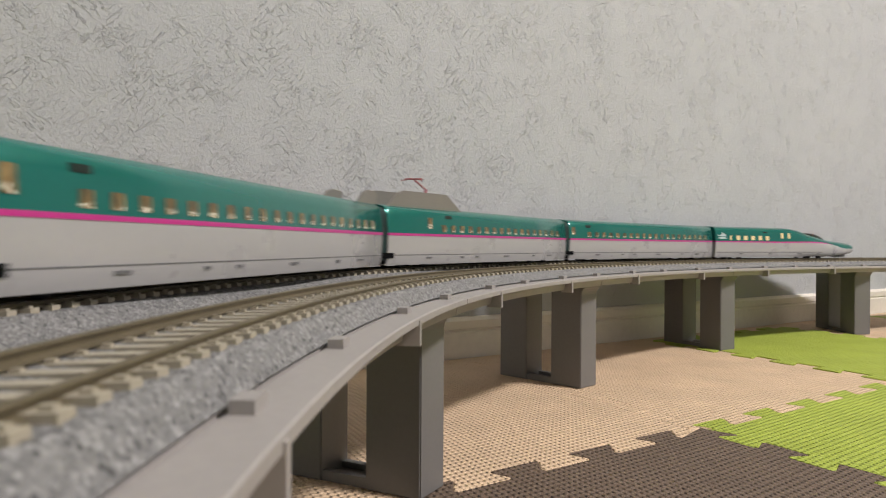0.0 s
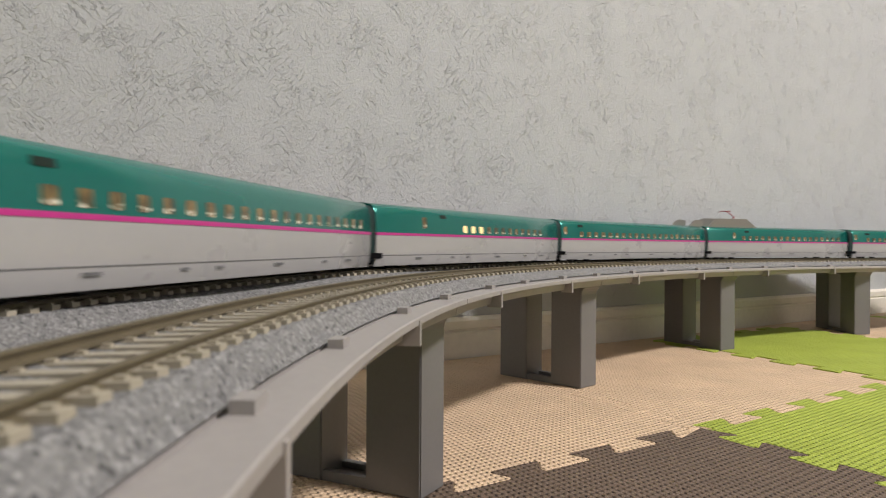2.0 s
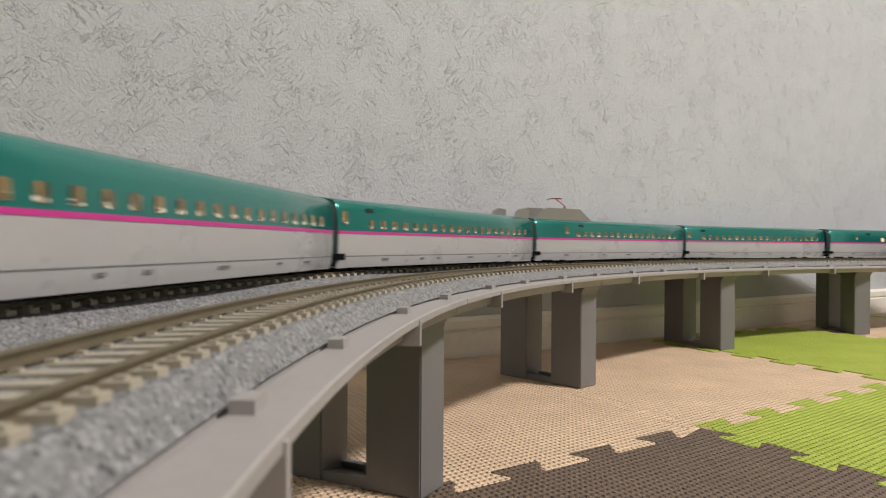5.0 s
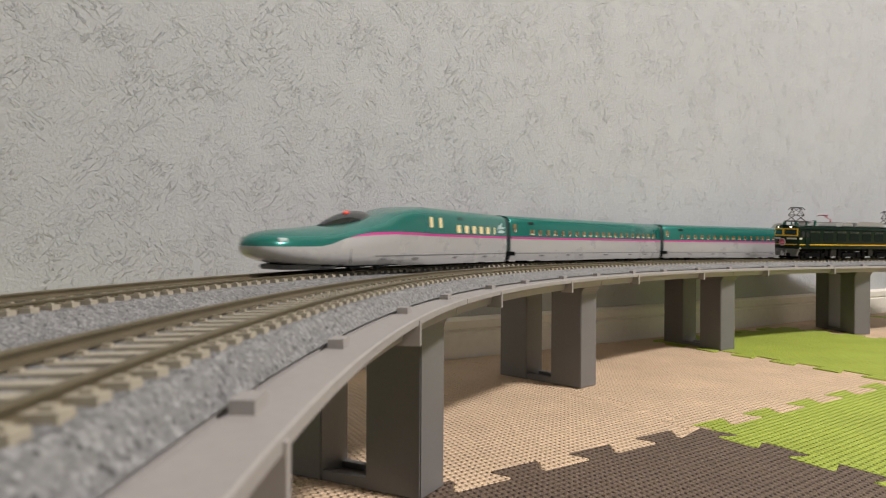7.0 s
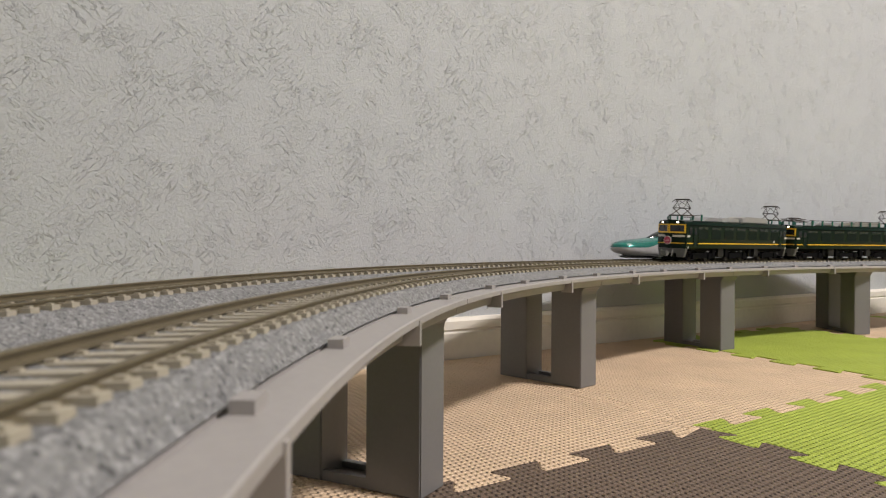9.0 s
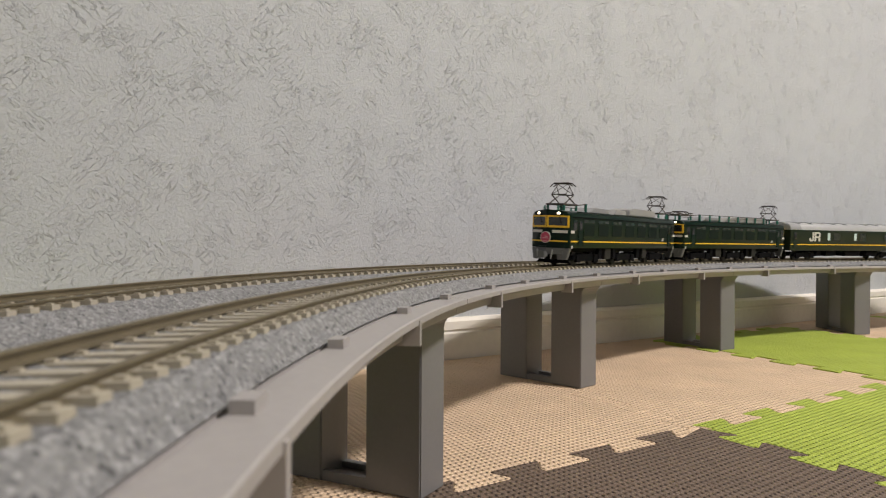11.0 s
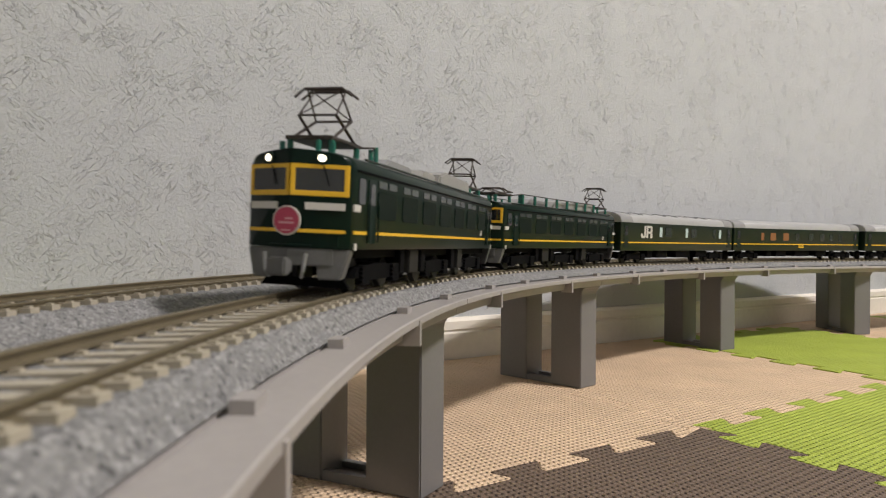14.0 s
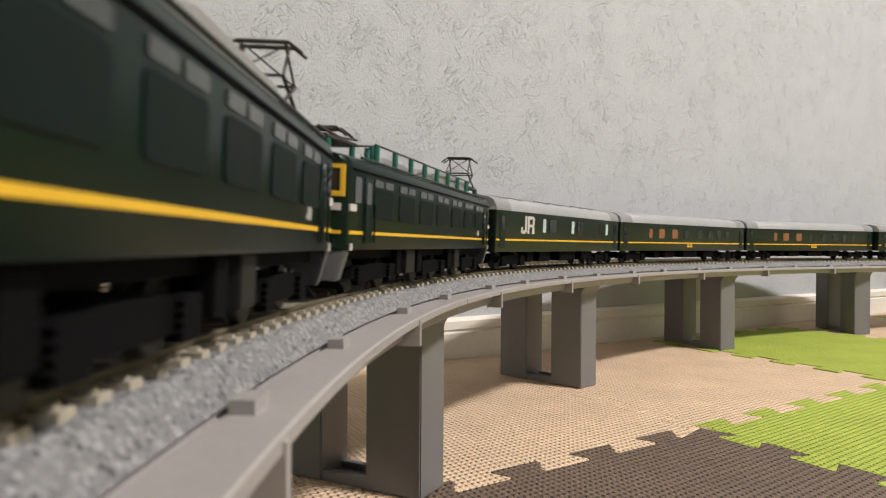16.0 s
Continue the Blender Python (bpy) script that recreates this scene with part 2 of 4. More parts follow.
# ---- the room --------------------------------------------------------------
def room_box(name, u0, u1, v0, v1, z0, z1, mat, kind="structure", label="", category="", bevel=0.0):
    ob = part(name, [block(u0, u1, v0, v1, z0, z1)], mat, bevel=bevel)
    ob.matrix_basis = pose(0, 0, 0, 0, 0, WALL_DEG)
    return tagged(ob, label, category, kind=kind)


U0, U1 = ROOM_U
V0, V1 = ROOM_V
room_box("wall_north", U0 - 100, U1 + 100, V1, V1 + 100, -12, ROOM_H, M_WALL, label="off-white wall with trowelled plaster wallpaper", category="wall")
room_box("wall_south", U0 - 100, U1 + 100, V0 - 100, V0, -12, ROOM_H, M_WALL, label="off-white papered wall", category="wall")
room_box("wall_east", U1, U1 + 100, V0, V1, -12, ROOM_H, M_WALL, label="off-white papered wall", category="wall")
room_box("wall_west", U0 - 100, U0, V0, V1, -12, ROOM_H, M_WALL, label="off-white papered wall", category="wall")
room_box("floor", U0 - 100, U1 + 100, V0 - 100, V1 + 100, -60, -12, M_FLOOR, label="wooden floor hidden under foam mats", category="floor")
room_box("ceiling", U0 - 100, U1 + 100, V0 - 100, V1 + 100, ROOM_H, ROOM_H + 80, M_CEIL, label="plain white ceiling", category="ceiling")


def baseboard():
    out = [(V1, -12), (V1 - 9, -12), (V1 - 9, 25), (V1 - 7, 26.5), (V1 - 7, 28), (V1 - 8.5, 29), (V1 - 8.5, 37), (V1 - 5, 40), (V1, 40.5)]
    ob = part("baseboard", [prism(out, "x", U0, U1)], M_BASE)
    ob.matrix_basis = pose(0, 0, 0, 0, 0, WALL_DEG)
    tagged(ob, "cream moulded baseboard along the papered wall", "baseboard", kind="structure")


baseboard()


def ceiling_lamp():
    t = thing("ceiling_lamp", "round white ceiling lamp, switched on", "lamp", at=pose(lx * MM, ly * MM, 0))
    n = 40
    loops = [[(r * math.cos(2 * math.pi * i / n), r * math.sin(2 * math.pi * i / n), z) for i in range(n)] for r, z in ((270, 2400), (275, 2360), (260, 2310), (258, 2312))]
    part("base", [rings(loops, True)], M_CREAM, t, smooth=True)
    disk = [[(r * math.cos(2 * math.pi * i / n), r * math.sin(2 * math.pi * i / n), z) for i in range(n)] for r, z in ((256, 2309), (250, 2300), (200, 2292))]
    part("diffuser", [rings(disk, True)], M_DIFFUSE, t, "glowing white diffuser", smooth=True)


ceiling_lamp()
# ---- foam mats -------------------------------------------------------------
MAT_U, MAT_V, TEETH_U, TEETH_V, DEEP = 274.0, 272.0, 5, 6, 7.4
CORNER_U, CORNER_V = 110.0, 267.0
SKEW = 0.115                    # the loose mats have drifted out of square


def toothed(side, n):
    """One toothed side: (along, out)."""
    step, pts = side / n, []
    for i in range(n):
        a = i * step
        for q, o in ((0.075, -1.0), (0.105, -0.72), (0.012, 0.72), (0.04, 1.0), (0.57, 1.0), (0.60, 0.72), (0.475, -0.72), (0.50, -1.0)):
            pts.append((a + step * q, DEEP * o))
    return pts


def mat_mesh(mat):
    lu, lv = toothed(MAT_U, TEETH_U), toothed(MAT_V, TEETH_V)
    ring = [(0, 0)] + [(a, o) for a, o in lu] + [(MAT_U, 0)] + [(MAT_U - o, a) for a, o in lv]
    ring += [(MAT_U, MAT_V)] + [(a, MAT_V + o) for a, o in reversed(lu)] + [(0, MAT_V)] + [(-o, a) for a, o in reversed(lv)]
    me = solid([prism([(a + SKEW * b, b) for a, b in ring], "z", -12.0, 0.0)])
    bm = bmesh.new()
    bm.from_mesh(me)
    edges = [e for e in bm.edges if abs(e.verts[0].co.z) < 1e-5 and abs(e.verts[1].co.z) < 1e-5]
    bmesh.ops.bevel(bm, geom=edges, offset=0.6 * MM, segments=1, affect="EDGES", clamp_overlap=True)
    bmesh.ops.triangulate(bm, faces=[f for f in bm.faces if len(f.verts) > 4])
    bm.to_mesh(me)
    bm.free()
    me.materials.append(mat)
    return me


def mats():
    looks = {"t": (mat_mesh(M_TAN), "tan"), "g": (mat_mesh(M_GREEN), "lime green"), "b": (mat_mesh(M_BROWN), "dark brown")}
    for j in range(0, -11, -1):
        for i in range(-4, 13):
            key = PLAN.get((i, j)) or "tgbtggbt"[(i * 3 + j * 5) % 8]
            me, word = looks[key]
            ob = new("foam_mat", me)
            u, v = CORNER_U + i * MAT_U + SKEW * j * MAT_V, CORNER_V + j * MAT_V
            x, y = uv(u, v)
            ob.matrix_basis = pose(x * MM, y * MM, (random.uniform(-0.2, 0.1) + (1.0 if (i, j) == (2, 0) else 0.0)) * MM, 0, 0, WALL_DEG)
            tagged(ob, word + " interlocking foam puzzle mat on the floor", "foam mat", "puzzle mats")


def edge_strips():
    """Straight-backed border strips that fill the mats' teeth along the wall."""
    lu = toothed(MAT_U, TEETH_U)
    ring = [(0, 0)] + [(a, o) for a, o in lu] + [(MAT_U, 0), (MAT_U, 27.0), (0, 27.0)]
    me = solid([prism([(a + 0.5, b + 0.9) for a, b in ring], "z", -12.0, -0.6)])
    bm = bmesh.new()
    bm.from_mesh(me)
    bmesh.ops.triangulate(bm, faces=[f for f in bm.faces if len(f.verts) > 4])
    bm.to_mesh(me)
    bm.free()
    me.materials.append(M_TAN)
    for i in range(-4, 12):
        x, y = uv(CORNER_U + i * MAT_U + SKEW * MAT_V, CORNER_V + MAT_V)
        ob = new("mat_border", me)
        ob.matrix_basis = pose(x * MM, y * MM, 0, 0, 0, WALL_DEG)
        tagged(ob, "tan foam border strip beside the baseboard", "foam border", "mat borders")


PLAN = {(-1, 0): "g", (0, 0): "t", (1, 0): "t", (2, 0): "g", (3, 0): "t", (0, -1): "b", (1, -1): "g", (2, -1): "t"}
mats()
edge_strips()


# ---- viaduct ---------------------------------------------------------------
def swept(outline, s0, s1, steps):
    """A closed outline of (out, height) swept along the line."""
    loops = []
    for k in range(steps + 1):
        s = s0 + (s1 - s0) * k / steps
        loops.append([(*line(s, o)[:2], z) for o, z in outline])
    return rings(loops, True)


LEAN = math.tan(math.radians(CANT))


def rail_outline(o, z):
    half = [(1.5, -2.3), (1.4, -1.9), (0.35, -1.5), (0.35, -0.9), (0.7, -0.6), (0.7, -0.12), (0.5, 0.0)]
    return [(o + a, z + b) for a, b in half] + [(o - a, z + b) for a, b in reversed(half)]


BED = [(-11.2, 90.2), (-8.6, 93.4), (-6.6, 95.2), (T1 - 13.2, Z1 - 2.12 - 13 * LEAN), (T1 - 8.0, Z1 - 2.6 - 8 * LEAN), (T1 + 13.4, Z1 - 2.85 + 13 * LEAN), (25.0, 94.2), (36.0, 90.6), (52.0, 90.6),
       (62.5, 95.0), (T2 - 13.2, Z2 - 2.35 - 13 * LEAN), (T2 - 8.0, Z2 - 2.6 - 8 * LEAN), (T2 + 13.4, Z2 - 2.85 + 13 * LEAN), (93.6, 94.2), (97.5, 89.6)]


def ballast(s0, s1, fine):
    """Rough moulded ballast over both tracks."""
    du, ds = (1.0, 1.15) if fine else (3.0, 5.0)
    across = [-11.2 + i * du for i in range(int(108.7 / du) + 1)]
    n = max(2, int((s1 - s0) / ds))
    heights = np.interp(across, [b[0] for b in BED], [b[1] for b in BED])
    loops = []
    for k in range(n + 1):
        s = s0 + (s1 - s0) * k / n
        x, y, a = line(s)
        nx, ny = -math.sin(a), math.cos(a)
        loop = []
        for i, o in enumerate(across):
            amp = 0.0 if i in (0, len(across) - 1) else (0.22 if abs(o - T1) < 13.2 or abs(o - T2) < 13.2 else 0.5)
            h = amp * (noise.noise(Vector((s * 0.55, o * 0.55, 3.0))) * 0.6 + 0.8 * noise.noise(Vector((s * 1.3, o * 1.3, 9.0))))
            loop.append((x + nx * o, y + ny * o, heights[i] + h))
        loops.append(loop)
    v, f = rings(loops, False, False)
    me = solid([(v, f)])
    if me.polygons[len(me.polygons) // 2].normal.z < 0:
        me.flip_normals()
    return me


TIE = [block(-13.0, 13.0, -1.7, 1.7, -3.8, -2.05)] + [block(c - 0.8, c + 0.8, -0.65, 0.65, -2.05, -1.5)
       for c in (-GAUGE - 2.4, -GAUGE + 2.4, GAUGE - 2.4, GAUGE + 2.4)]


def tie_pose(s, o, z):
    x, y, a = line(s, o)
    return pose(x * MM, y * MM, z * MM, 0, 0, math.degrees(a) + 90) @ pose(0, 0, 0, 0, CANT, 0)


def viaduct_section(k, tie_mesh):
    s0, s1 = JOINT + k * PIECE, JOINT + (k + 1) * PIECE
    seen = -2 <= k <= 4
    singles = k in (-1, 0, 1, 2)
    t = thing("viaduct_section", "grey plastic double-track viaduct section with ballasted track", "viaduct", "viaduct sections", "structure")
    deck = [(-22.0, 87.0), (-22.0, 89.1), (-21.6, 89.5), (-11.9, 89.5), (-11.85, 88.9), (-10.7, 88.9), (-10.6, 89.5), (103.6, 89.5), (104, 89.1), (104, 87.0), (99, 86.6), (98, 81.8), (-16.5, 81.8), (-17.5, 86.6)]
    part("deck", [swept(deck, s0 + 0.3, s1 - 0.3, 14 if seen else 6)], M_DECK, t)
    for at in ((0.205, 0.43, 0.727, 0.97) if k == -1 else (0.255, 0.485, 0.748, 0.99)):
        s = s0 + at * PIECE
        for o in (-16.0, 98.0):
            part("tab", [swept([(o, 89.4), (o + 3.6, 89.4), (o + 3.6, 91.6), (o, 91.6)], s - 3.4, s + 3.4, 1)], M_DECK, t)
    for at in ((0.165, 0.682) if k == -1 else (0.235, 0.738)):
        s = s0 + at * PIECE
        for o in (-22.5, 96.5):
            part("bracket", [swept([(o, 80.2), (o + 8, 80.2), (o + 8, 88.4), (o, 88.4)], s - 1.3, s + 1.3, 1)], M_DECK, t)
    part("ballast", ballast(s0, s1, seen), M_BALLAST, t, "speckled grey moulded ballast", smooth=True)
    for c, z in ((T1, Z1), (T2, Z2)):
        for side in (-1, 1):
            part("rail", [swept(rail_outline(c + side * GAUGE, z + side * GAUGE * LEAN), s0 + 0.2, s1 - 0.2, 24 if seen else 8)], M_RAIL, t, "brown-sided steel rail", smooth=True)
    n = 36
    for c, z in ((T1, Z1), (T2, Z2)):
        rest = []
        for i in range(n):
            m = tie_pose(s0 + PIECE * (i + 0.5) / n, c, z)
            if singles:
                ob = part("sleeper", tie_mesh, M_TIE, t)
                ob.matrix_basis = m
            else:
                rest += [([tuple(m @ (Vector(p) * MM) / MM) for p in v], f) for v, f in TIE]
        if rest:
            part("sleepers", rest, M_TIE, t, kind="stuff")


def viaduct():
    tie_mesh = solid(TIE)
    for k in range(-7, 19):
        viaduct_section(k, tie_mesh)


viaduct()


DP = 11.0                       # half a pier's depth along the line
PIER_SET = {0: (-8, -3, -13), 1: (-11, -4.5, -11), 2: (-6, -6, -13), 3: (-3, -2.5, -21)}   # along, out and turn of each pier


def pier():
    """Two square columns under a flared cap, tied at the foot by a low bar; x runs outwards."""
    t = thing("pier", "dark grey plastic viaduct pier with two square columns", "pier", "viaduct piers", "structure")

    def column(x0, x1):
        loops = []
        for z, g in ((0, 0), (74.5, 0), (76.6, 0.5), (78.6, 1.8), (80.2, 3.8), (81.7, 4.2)):
            loops.append([(x, y, z) for x, y in ((x0 - g, -DP), (x1 + g, -DP), (x1 + g, DP), (x0 - g, DP))])
        return rings(loops, True)
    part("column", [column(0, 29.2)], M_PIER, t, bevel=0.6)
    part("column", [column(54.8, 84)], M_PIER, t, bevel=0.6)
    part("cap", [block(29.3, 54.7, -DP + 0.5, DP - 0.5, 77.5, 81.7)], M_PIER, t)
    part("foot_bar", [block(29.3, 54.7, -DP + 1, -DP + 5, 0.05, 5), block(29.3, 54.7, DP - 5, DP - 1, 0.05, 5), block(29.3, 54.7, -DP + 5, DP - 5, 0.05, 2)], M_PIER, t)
    return t


def piers():
    first = None
    for k in range(-7, 20):
        along, out, turn = PIER_SET.get(k, (-6, -4, -12))
        x, y, a = line(JOINT + along + k * PIECE, out)
        m = pose(x * MM, y * MM, 0.0002, 0, 0, math.degrees(a) + 90 + turn) @ pose(0, -DP * MM, 0)
        if first is None:
            first = pier()
            first.matrix_basis = m
        else:
            copy_thing(first, m)


piers()


# ---- vehicles: x forwards, y to the left, z up from the rail top -------------
def hull(stations, levels_of, side=None, caps=True):
    """A skin through rings: stations are x, levels_of(x) gives (half width, height) from keel to crown."""
    loops = []
    for x in stations:
        half = levels_of(x)
        loops.append([(x, w, z) for w, z in half] + [(x, -w, z) for w, z in reversed(half)])
    return rings(loops, True, caps)


def band(stations, levels_of):
    """Two open strips, left and right, through the given levels."""
    out = []
    for sign in (1, -1):
        loops = [[(x, sign * w, z) for w, z in levels_of(x)] for x in stations]
        out.append(rings(loops, False, False))
    return out


# the high-speed train
E_SIDE = [(17.6, 2.6), (18.3, 5.0), (18.8, 9.0), (18.9, 15.0), (18.75, 21.6), (18.6, 23.2), (18.1, 29.0), (17.5, 33.5), (16.5, 37.6), (13.7, 40.1), (7.0, 41.2), (0.01, 41.4)]


def ellipse_at(z):
    return float(np.interp(z, [p[1] for p in E_SIDE], [p[0] for p in E_SIDE]))


def wheelset(parent, x, radius=5.2, half=7.6, name="wheel"):
    for y in (-half, half):
        loops = []
        for dy, r in ((-1.2, radius), (-0.9, radius + 0.7), (-0.6, radius), (1.2, radius - 0.1)):
            s = 1 if y > 0 else -1
            loops.append([(x + r * math.cos(a * math.pi / 9), y + s * dy, radius + r * math.sin(a * math.pi / 9)) for a in range(18)])
        part(name, [rings(loops, True)], M_STEEL, parent, smooth=True)


def bogie(parent, x, base):
    t = part("bogie", [block(x - 6, x + 6, -11, 11, 5, 9)], M_DARK, parent, "black plastic bogie", bevel=0.3)
    for y in (-11.2, 11.2):
        part("side_frame", [prism([(x - base / 2 - 7, 4.6), (x - base / 2 - 5, 7.6), (x - 6, 8.8), (x + 6, 8.8), (x + base / 2 + 5, 7.6), (x + base / 2 + 7, 4.6), (x + 7, 3.6), (x - 7, 3.6)], "y", y - 1.4, y + 1.4)], M_DARK, t)
        for ax in (-base / 2, base / 2):
            q = x + ax
            s = 1.3 if y > 0 else -1.3
            fins = [(q - 3.6 + (0.7 if k % 2 else 0), 2.6 + 0.65 * k) for k in range(10)] + [(q + 3.6 - (0.7 if k % 2 else 0), 2.6 + 0.65 * k) for k in range(9, -1, -1)]
            part("axle_box", [prism(fins, "y", y + s - 1.2, y + s + 1.2)], M_DARK, t)
    for ax in (-base / 2, base / 2):
        wheelset(parent, x + ax)


def plate(x0, x1, z0, z1, y, t=0.18):
    """A thin rounded pane on a side wall."""
    r = min(x1 - x0, z1 - z0) * 0.16
    pts = []
    for cx, cz, a0 in ((x1 - r, z1 - r, 0), (x0 + r, z1 - r, 90), (x0 + r, z0 + r, 180), (x1 - r, z0 + r, 270)):
        for k in range(3):
            a = math.radians(a0 + 45 * k)
            pts.append((cx + r * math.cos(a), cz + r * math.sin(a)))
    return prism(pts, "y", y - t, y + t)


def side_pane(name, parent, mat, x0, x1, z0, z1, label=""):
    """The same pane on both sides, lying on the body's slope."""
    for sign in (1, -1):
        ya, yb = ellipse_at(z0), ellipse_at(z1)
        tilt = math.degrees(math.atan2(ya - yb, z1 - z0))
        w, h = x1 - x0, (z1 - z0)
        ob = part(name, [plate(-w / 2, w / 2, -h / 2, h / 2, 0)], mat, parent, label)
        ob.matrix_basis = pose((x0 + x1) / 2 * MM, sign * ((ya + yb) / 2 + 0.12) * MM, (z0 + z1) / 2 * MM, sign * tilt, 0, 0)


def window_row(parent, x0, n, pitch, lit=()):
    for i in range(n):
        x = x0 - i * pitch
        warm = i in lit
        side_pane("window", parent, M_LIT if warm else M_CAB, x - 2.7, x + 2.7, 24.7, 29.8, "brightly lit window" if warm else "")


def car_under(parent, xs):
    part("skirt_line", band([-1 + x for x in xs], lambda x: [(18.3, 8.8), (18.92, 8.9), (18.92, 9.3), (18.3, 9.4)]), M_SEAM, parent, "dark seam along the skirt")
    part("underframe", [block(min(xs) + 3, max(xs) - 3, -14, 14, 2.8, 8)], M_DARK, parent)
    for x, w in ((-96, 7), (-52, 4), (-30, 4), (18, 8), (70, 5), (104, 8)):
        for y in (-1, 1):
            part("vent", [block(x - w / 2, x + w / 2, y * 18.75 - 0.25, y * 18.75 + 0.25, 6.6, 7.6)], M_SEAM, parent)


def gangway(parent, x):
    part("gangway", [hull([x - 3.4, x - 1.2, x, x + 1.2, x + 3.4], lambda q: [(w * 0.93, z * 0.97 + (2.5 if z < 10 else 0)) for w, z in E_SIDE])], M_GAP, parent, "dark teal rubber gangway", smooth=True)
    part("coupler", [block(x - 8.5, x + 8.5, -19.0, 19.0, 7.2, 10.6), block(x - 2.5, x + 2.5, -16.5, 16.5, 3.5, 8)], M_DARK, parent, "black coupler beam")


def middle_car(raised=False, lit=(), windows=20, end_fairing=False):
    t = thing("train_car", "teal and white high-speed model train car with a pink stripe", "train car", "high-speed train cars")
    xs = [-142.2, -141, -70, 0, 70, 141, 142.2]

    def shrink(x, pts):
        return [(w - (0.7 if abs(x) > 141.5 else 0), z) for w, z in pts]
    lower = [p for p in E_SIDE if p[1] <= 21.6]
    upper = [p for p in E_SIDE if p[1] >= 23.2]
    part("lower_body", [hull(xs, lambda x: shrink(x, lower) + [(0.01, 21.6)])], M_WHITE, t, "pearl white lower body", smooth=True)
    part("stripe", [hull(xs, lambda x: shrink(x, [(18.95, 21.6), (18.85, 23.2), (0.01, 23.2)]))], M_PINK, t, "magenta stripe")
    part("upper_body", [hull(xs, lambda x: [(0.01, 23.2)] + shrink(x, upper))], M_TEAL, t, "glossy teal upper body", smooth=True)
    window_row(t, {20: 123.5, 12: 101.0}.get(windows, 120.0), windows, 12.35, lit)
    rear = -136.5 if windows == 20 else (-95.0 if raised else -89.0)
    side_pane("door_window", t, M_CAB, rear - 2.5, rear + 2.5, 26.8, 34.2)
    side_pane("sign", t, M_SIGN, rear + 20, rear + 28, 34.0, 36.4, "small dark destination display")
    car_under(t, xs)
    gangway(t, -145.0)
    bogie(t, -100, 28), bogie(t, 100, 28)
    if raised:
        # grey fairings each side of the collector, at the rear end
        for y in (-12.6, 11.0):
            part("fairing", [prism([(-139, 38.6), (-125, 49.4), (-119, 51.2), (-66, 51.6), (-42, 38.6)], "y", y, y + 1.6)], M_FAIR, t, "grey collector fairing", bevel=0.4)
        part("insulator_cover", [prism([(-100, 40), (-96, 45), (-66, 45), (-58, 40)], "y", -9, 9)], M_FAIR, t)
        c = part("collector", [rod((-80, 0, 44), (-75, 0, 54.5), 1.0)], M_RED, t, "red-brown single-arm pantograph")
        for a, b, r in (((-75, 0, 54.5), (-91, 0, 61.0), 0.55), ((-92, -6, 61.0), (-92, 6, 61.0), 0.5), ((-89, -6, 61.2), (-89, 6, 61.2), 0.5), ((-92, -6, 61.0), (-93.5, -8.5, 59.5), 0.35), ((-92, 6, 61.0), (-93.5, 8.5, 59.5), 0.35)):
            part("arm", [rod(a, b, r)], M_RED, c)
    if end_fairing:
        for y in (-12.2, 10.6):
            part("fairing", [prism([(112, 38.8), (122, 46.4), (131, 48.6), (147, 48.0), (147, 41.0), (140, 38.8)], "y", y, y + 1.6)], M_FAIR, t, "grey end fairing", bevel=0.4)
    return t


NOSE = [  # from the tip: crown, keel, half width, colour break
    (0.0, 15.2, 12.6, 1.0, 13.9), (0.7, 16.6, 11.0, 5.2, 13.9), (2.0, 17.9, 9.6, 8.2, 14.0), (5.0, 19.6, 8.0, 11.6, 14.1), (10.0, 21.1, 6.6, 14.4, 14.2), (18.0, 22.2, 5.2, 16.4, 14.3),
    (30.0, 23.1, 4.0, 17.7, 14.4), (38.0, 23.7, 3.5, 18.1, 14.6), (46.0, 24.4, 3.2, 18.4, 16.6), (55.0, 25.2, 2.9, 18.6, 18.6), (66.0, 26.4, 2.7, 18.8, 20.0), (80.0, 28.6, 2.6, 18.9, 21.0), (96.0, 31.6, 2.6, 18.9, 21.7), (115.0, 35.2, 2.6, 18.9, 22.1),
    (135.0, 38.4, 2.6, 18.9, 22.0), (152.0, 40.6, 2.6, 18.9, 21.7), (170.0, 41.4, 2.6, 18.9, 21.6), (306.0, 41.4, 2.6, 18.9, 21.6)]


def nose_row(d):
    return [float(np.interp(d, [r[0] for r in NOSE], [r[i] for r in NOSE])) for i in range(1, 5)]


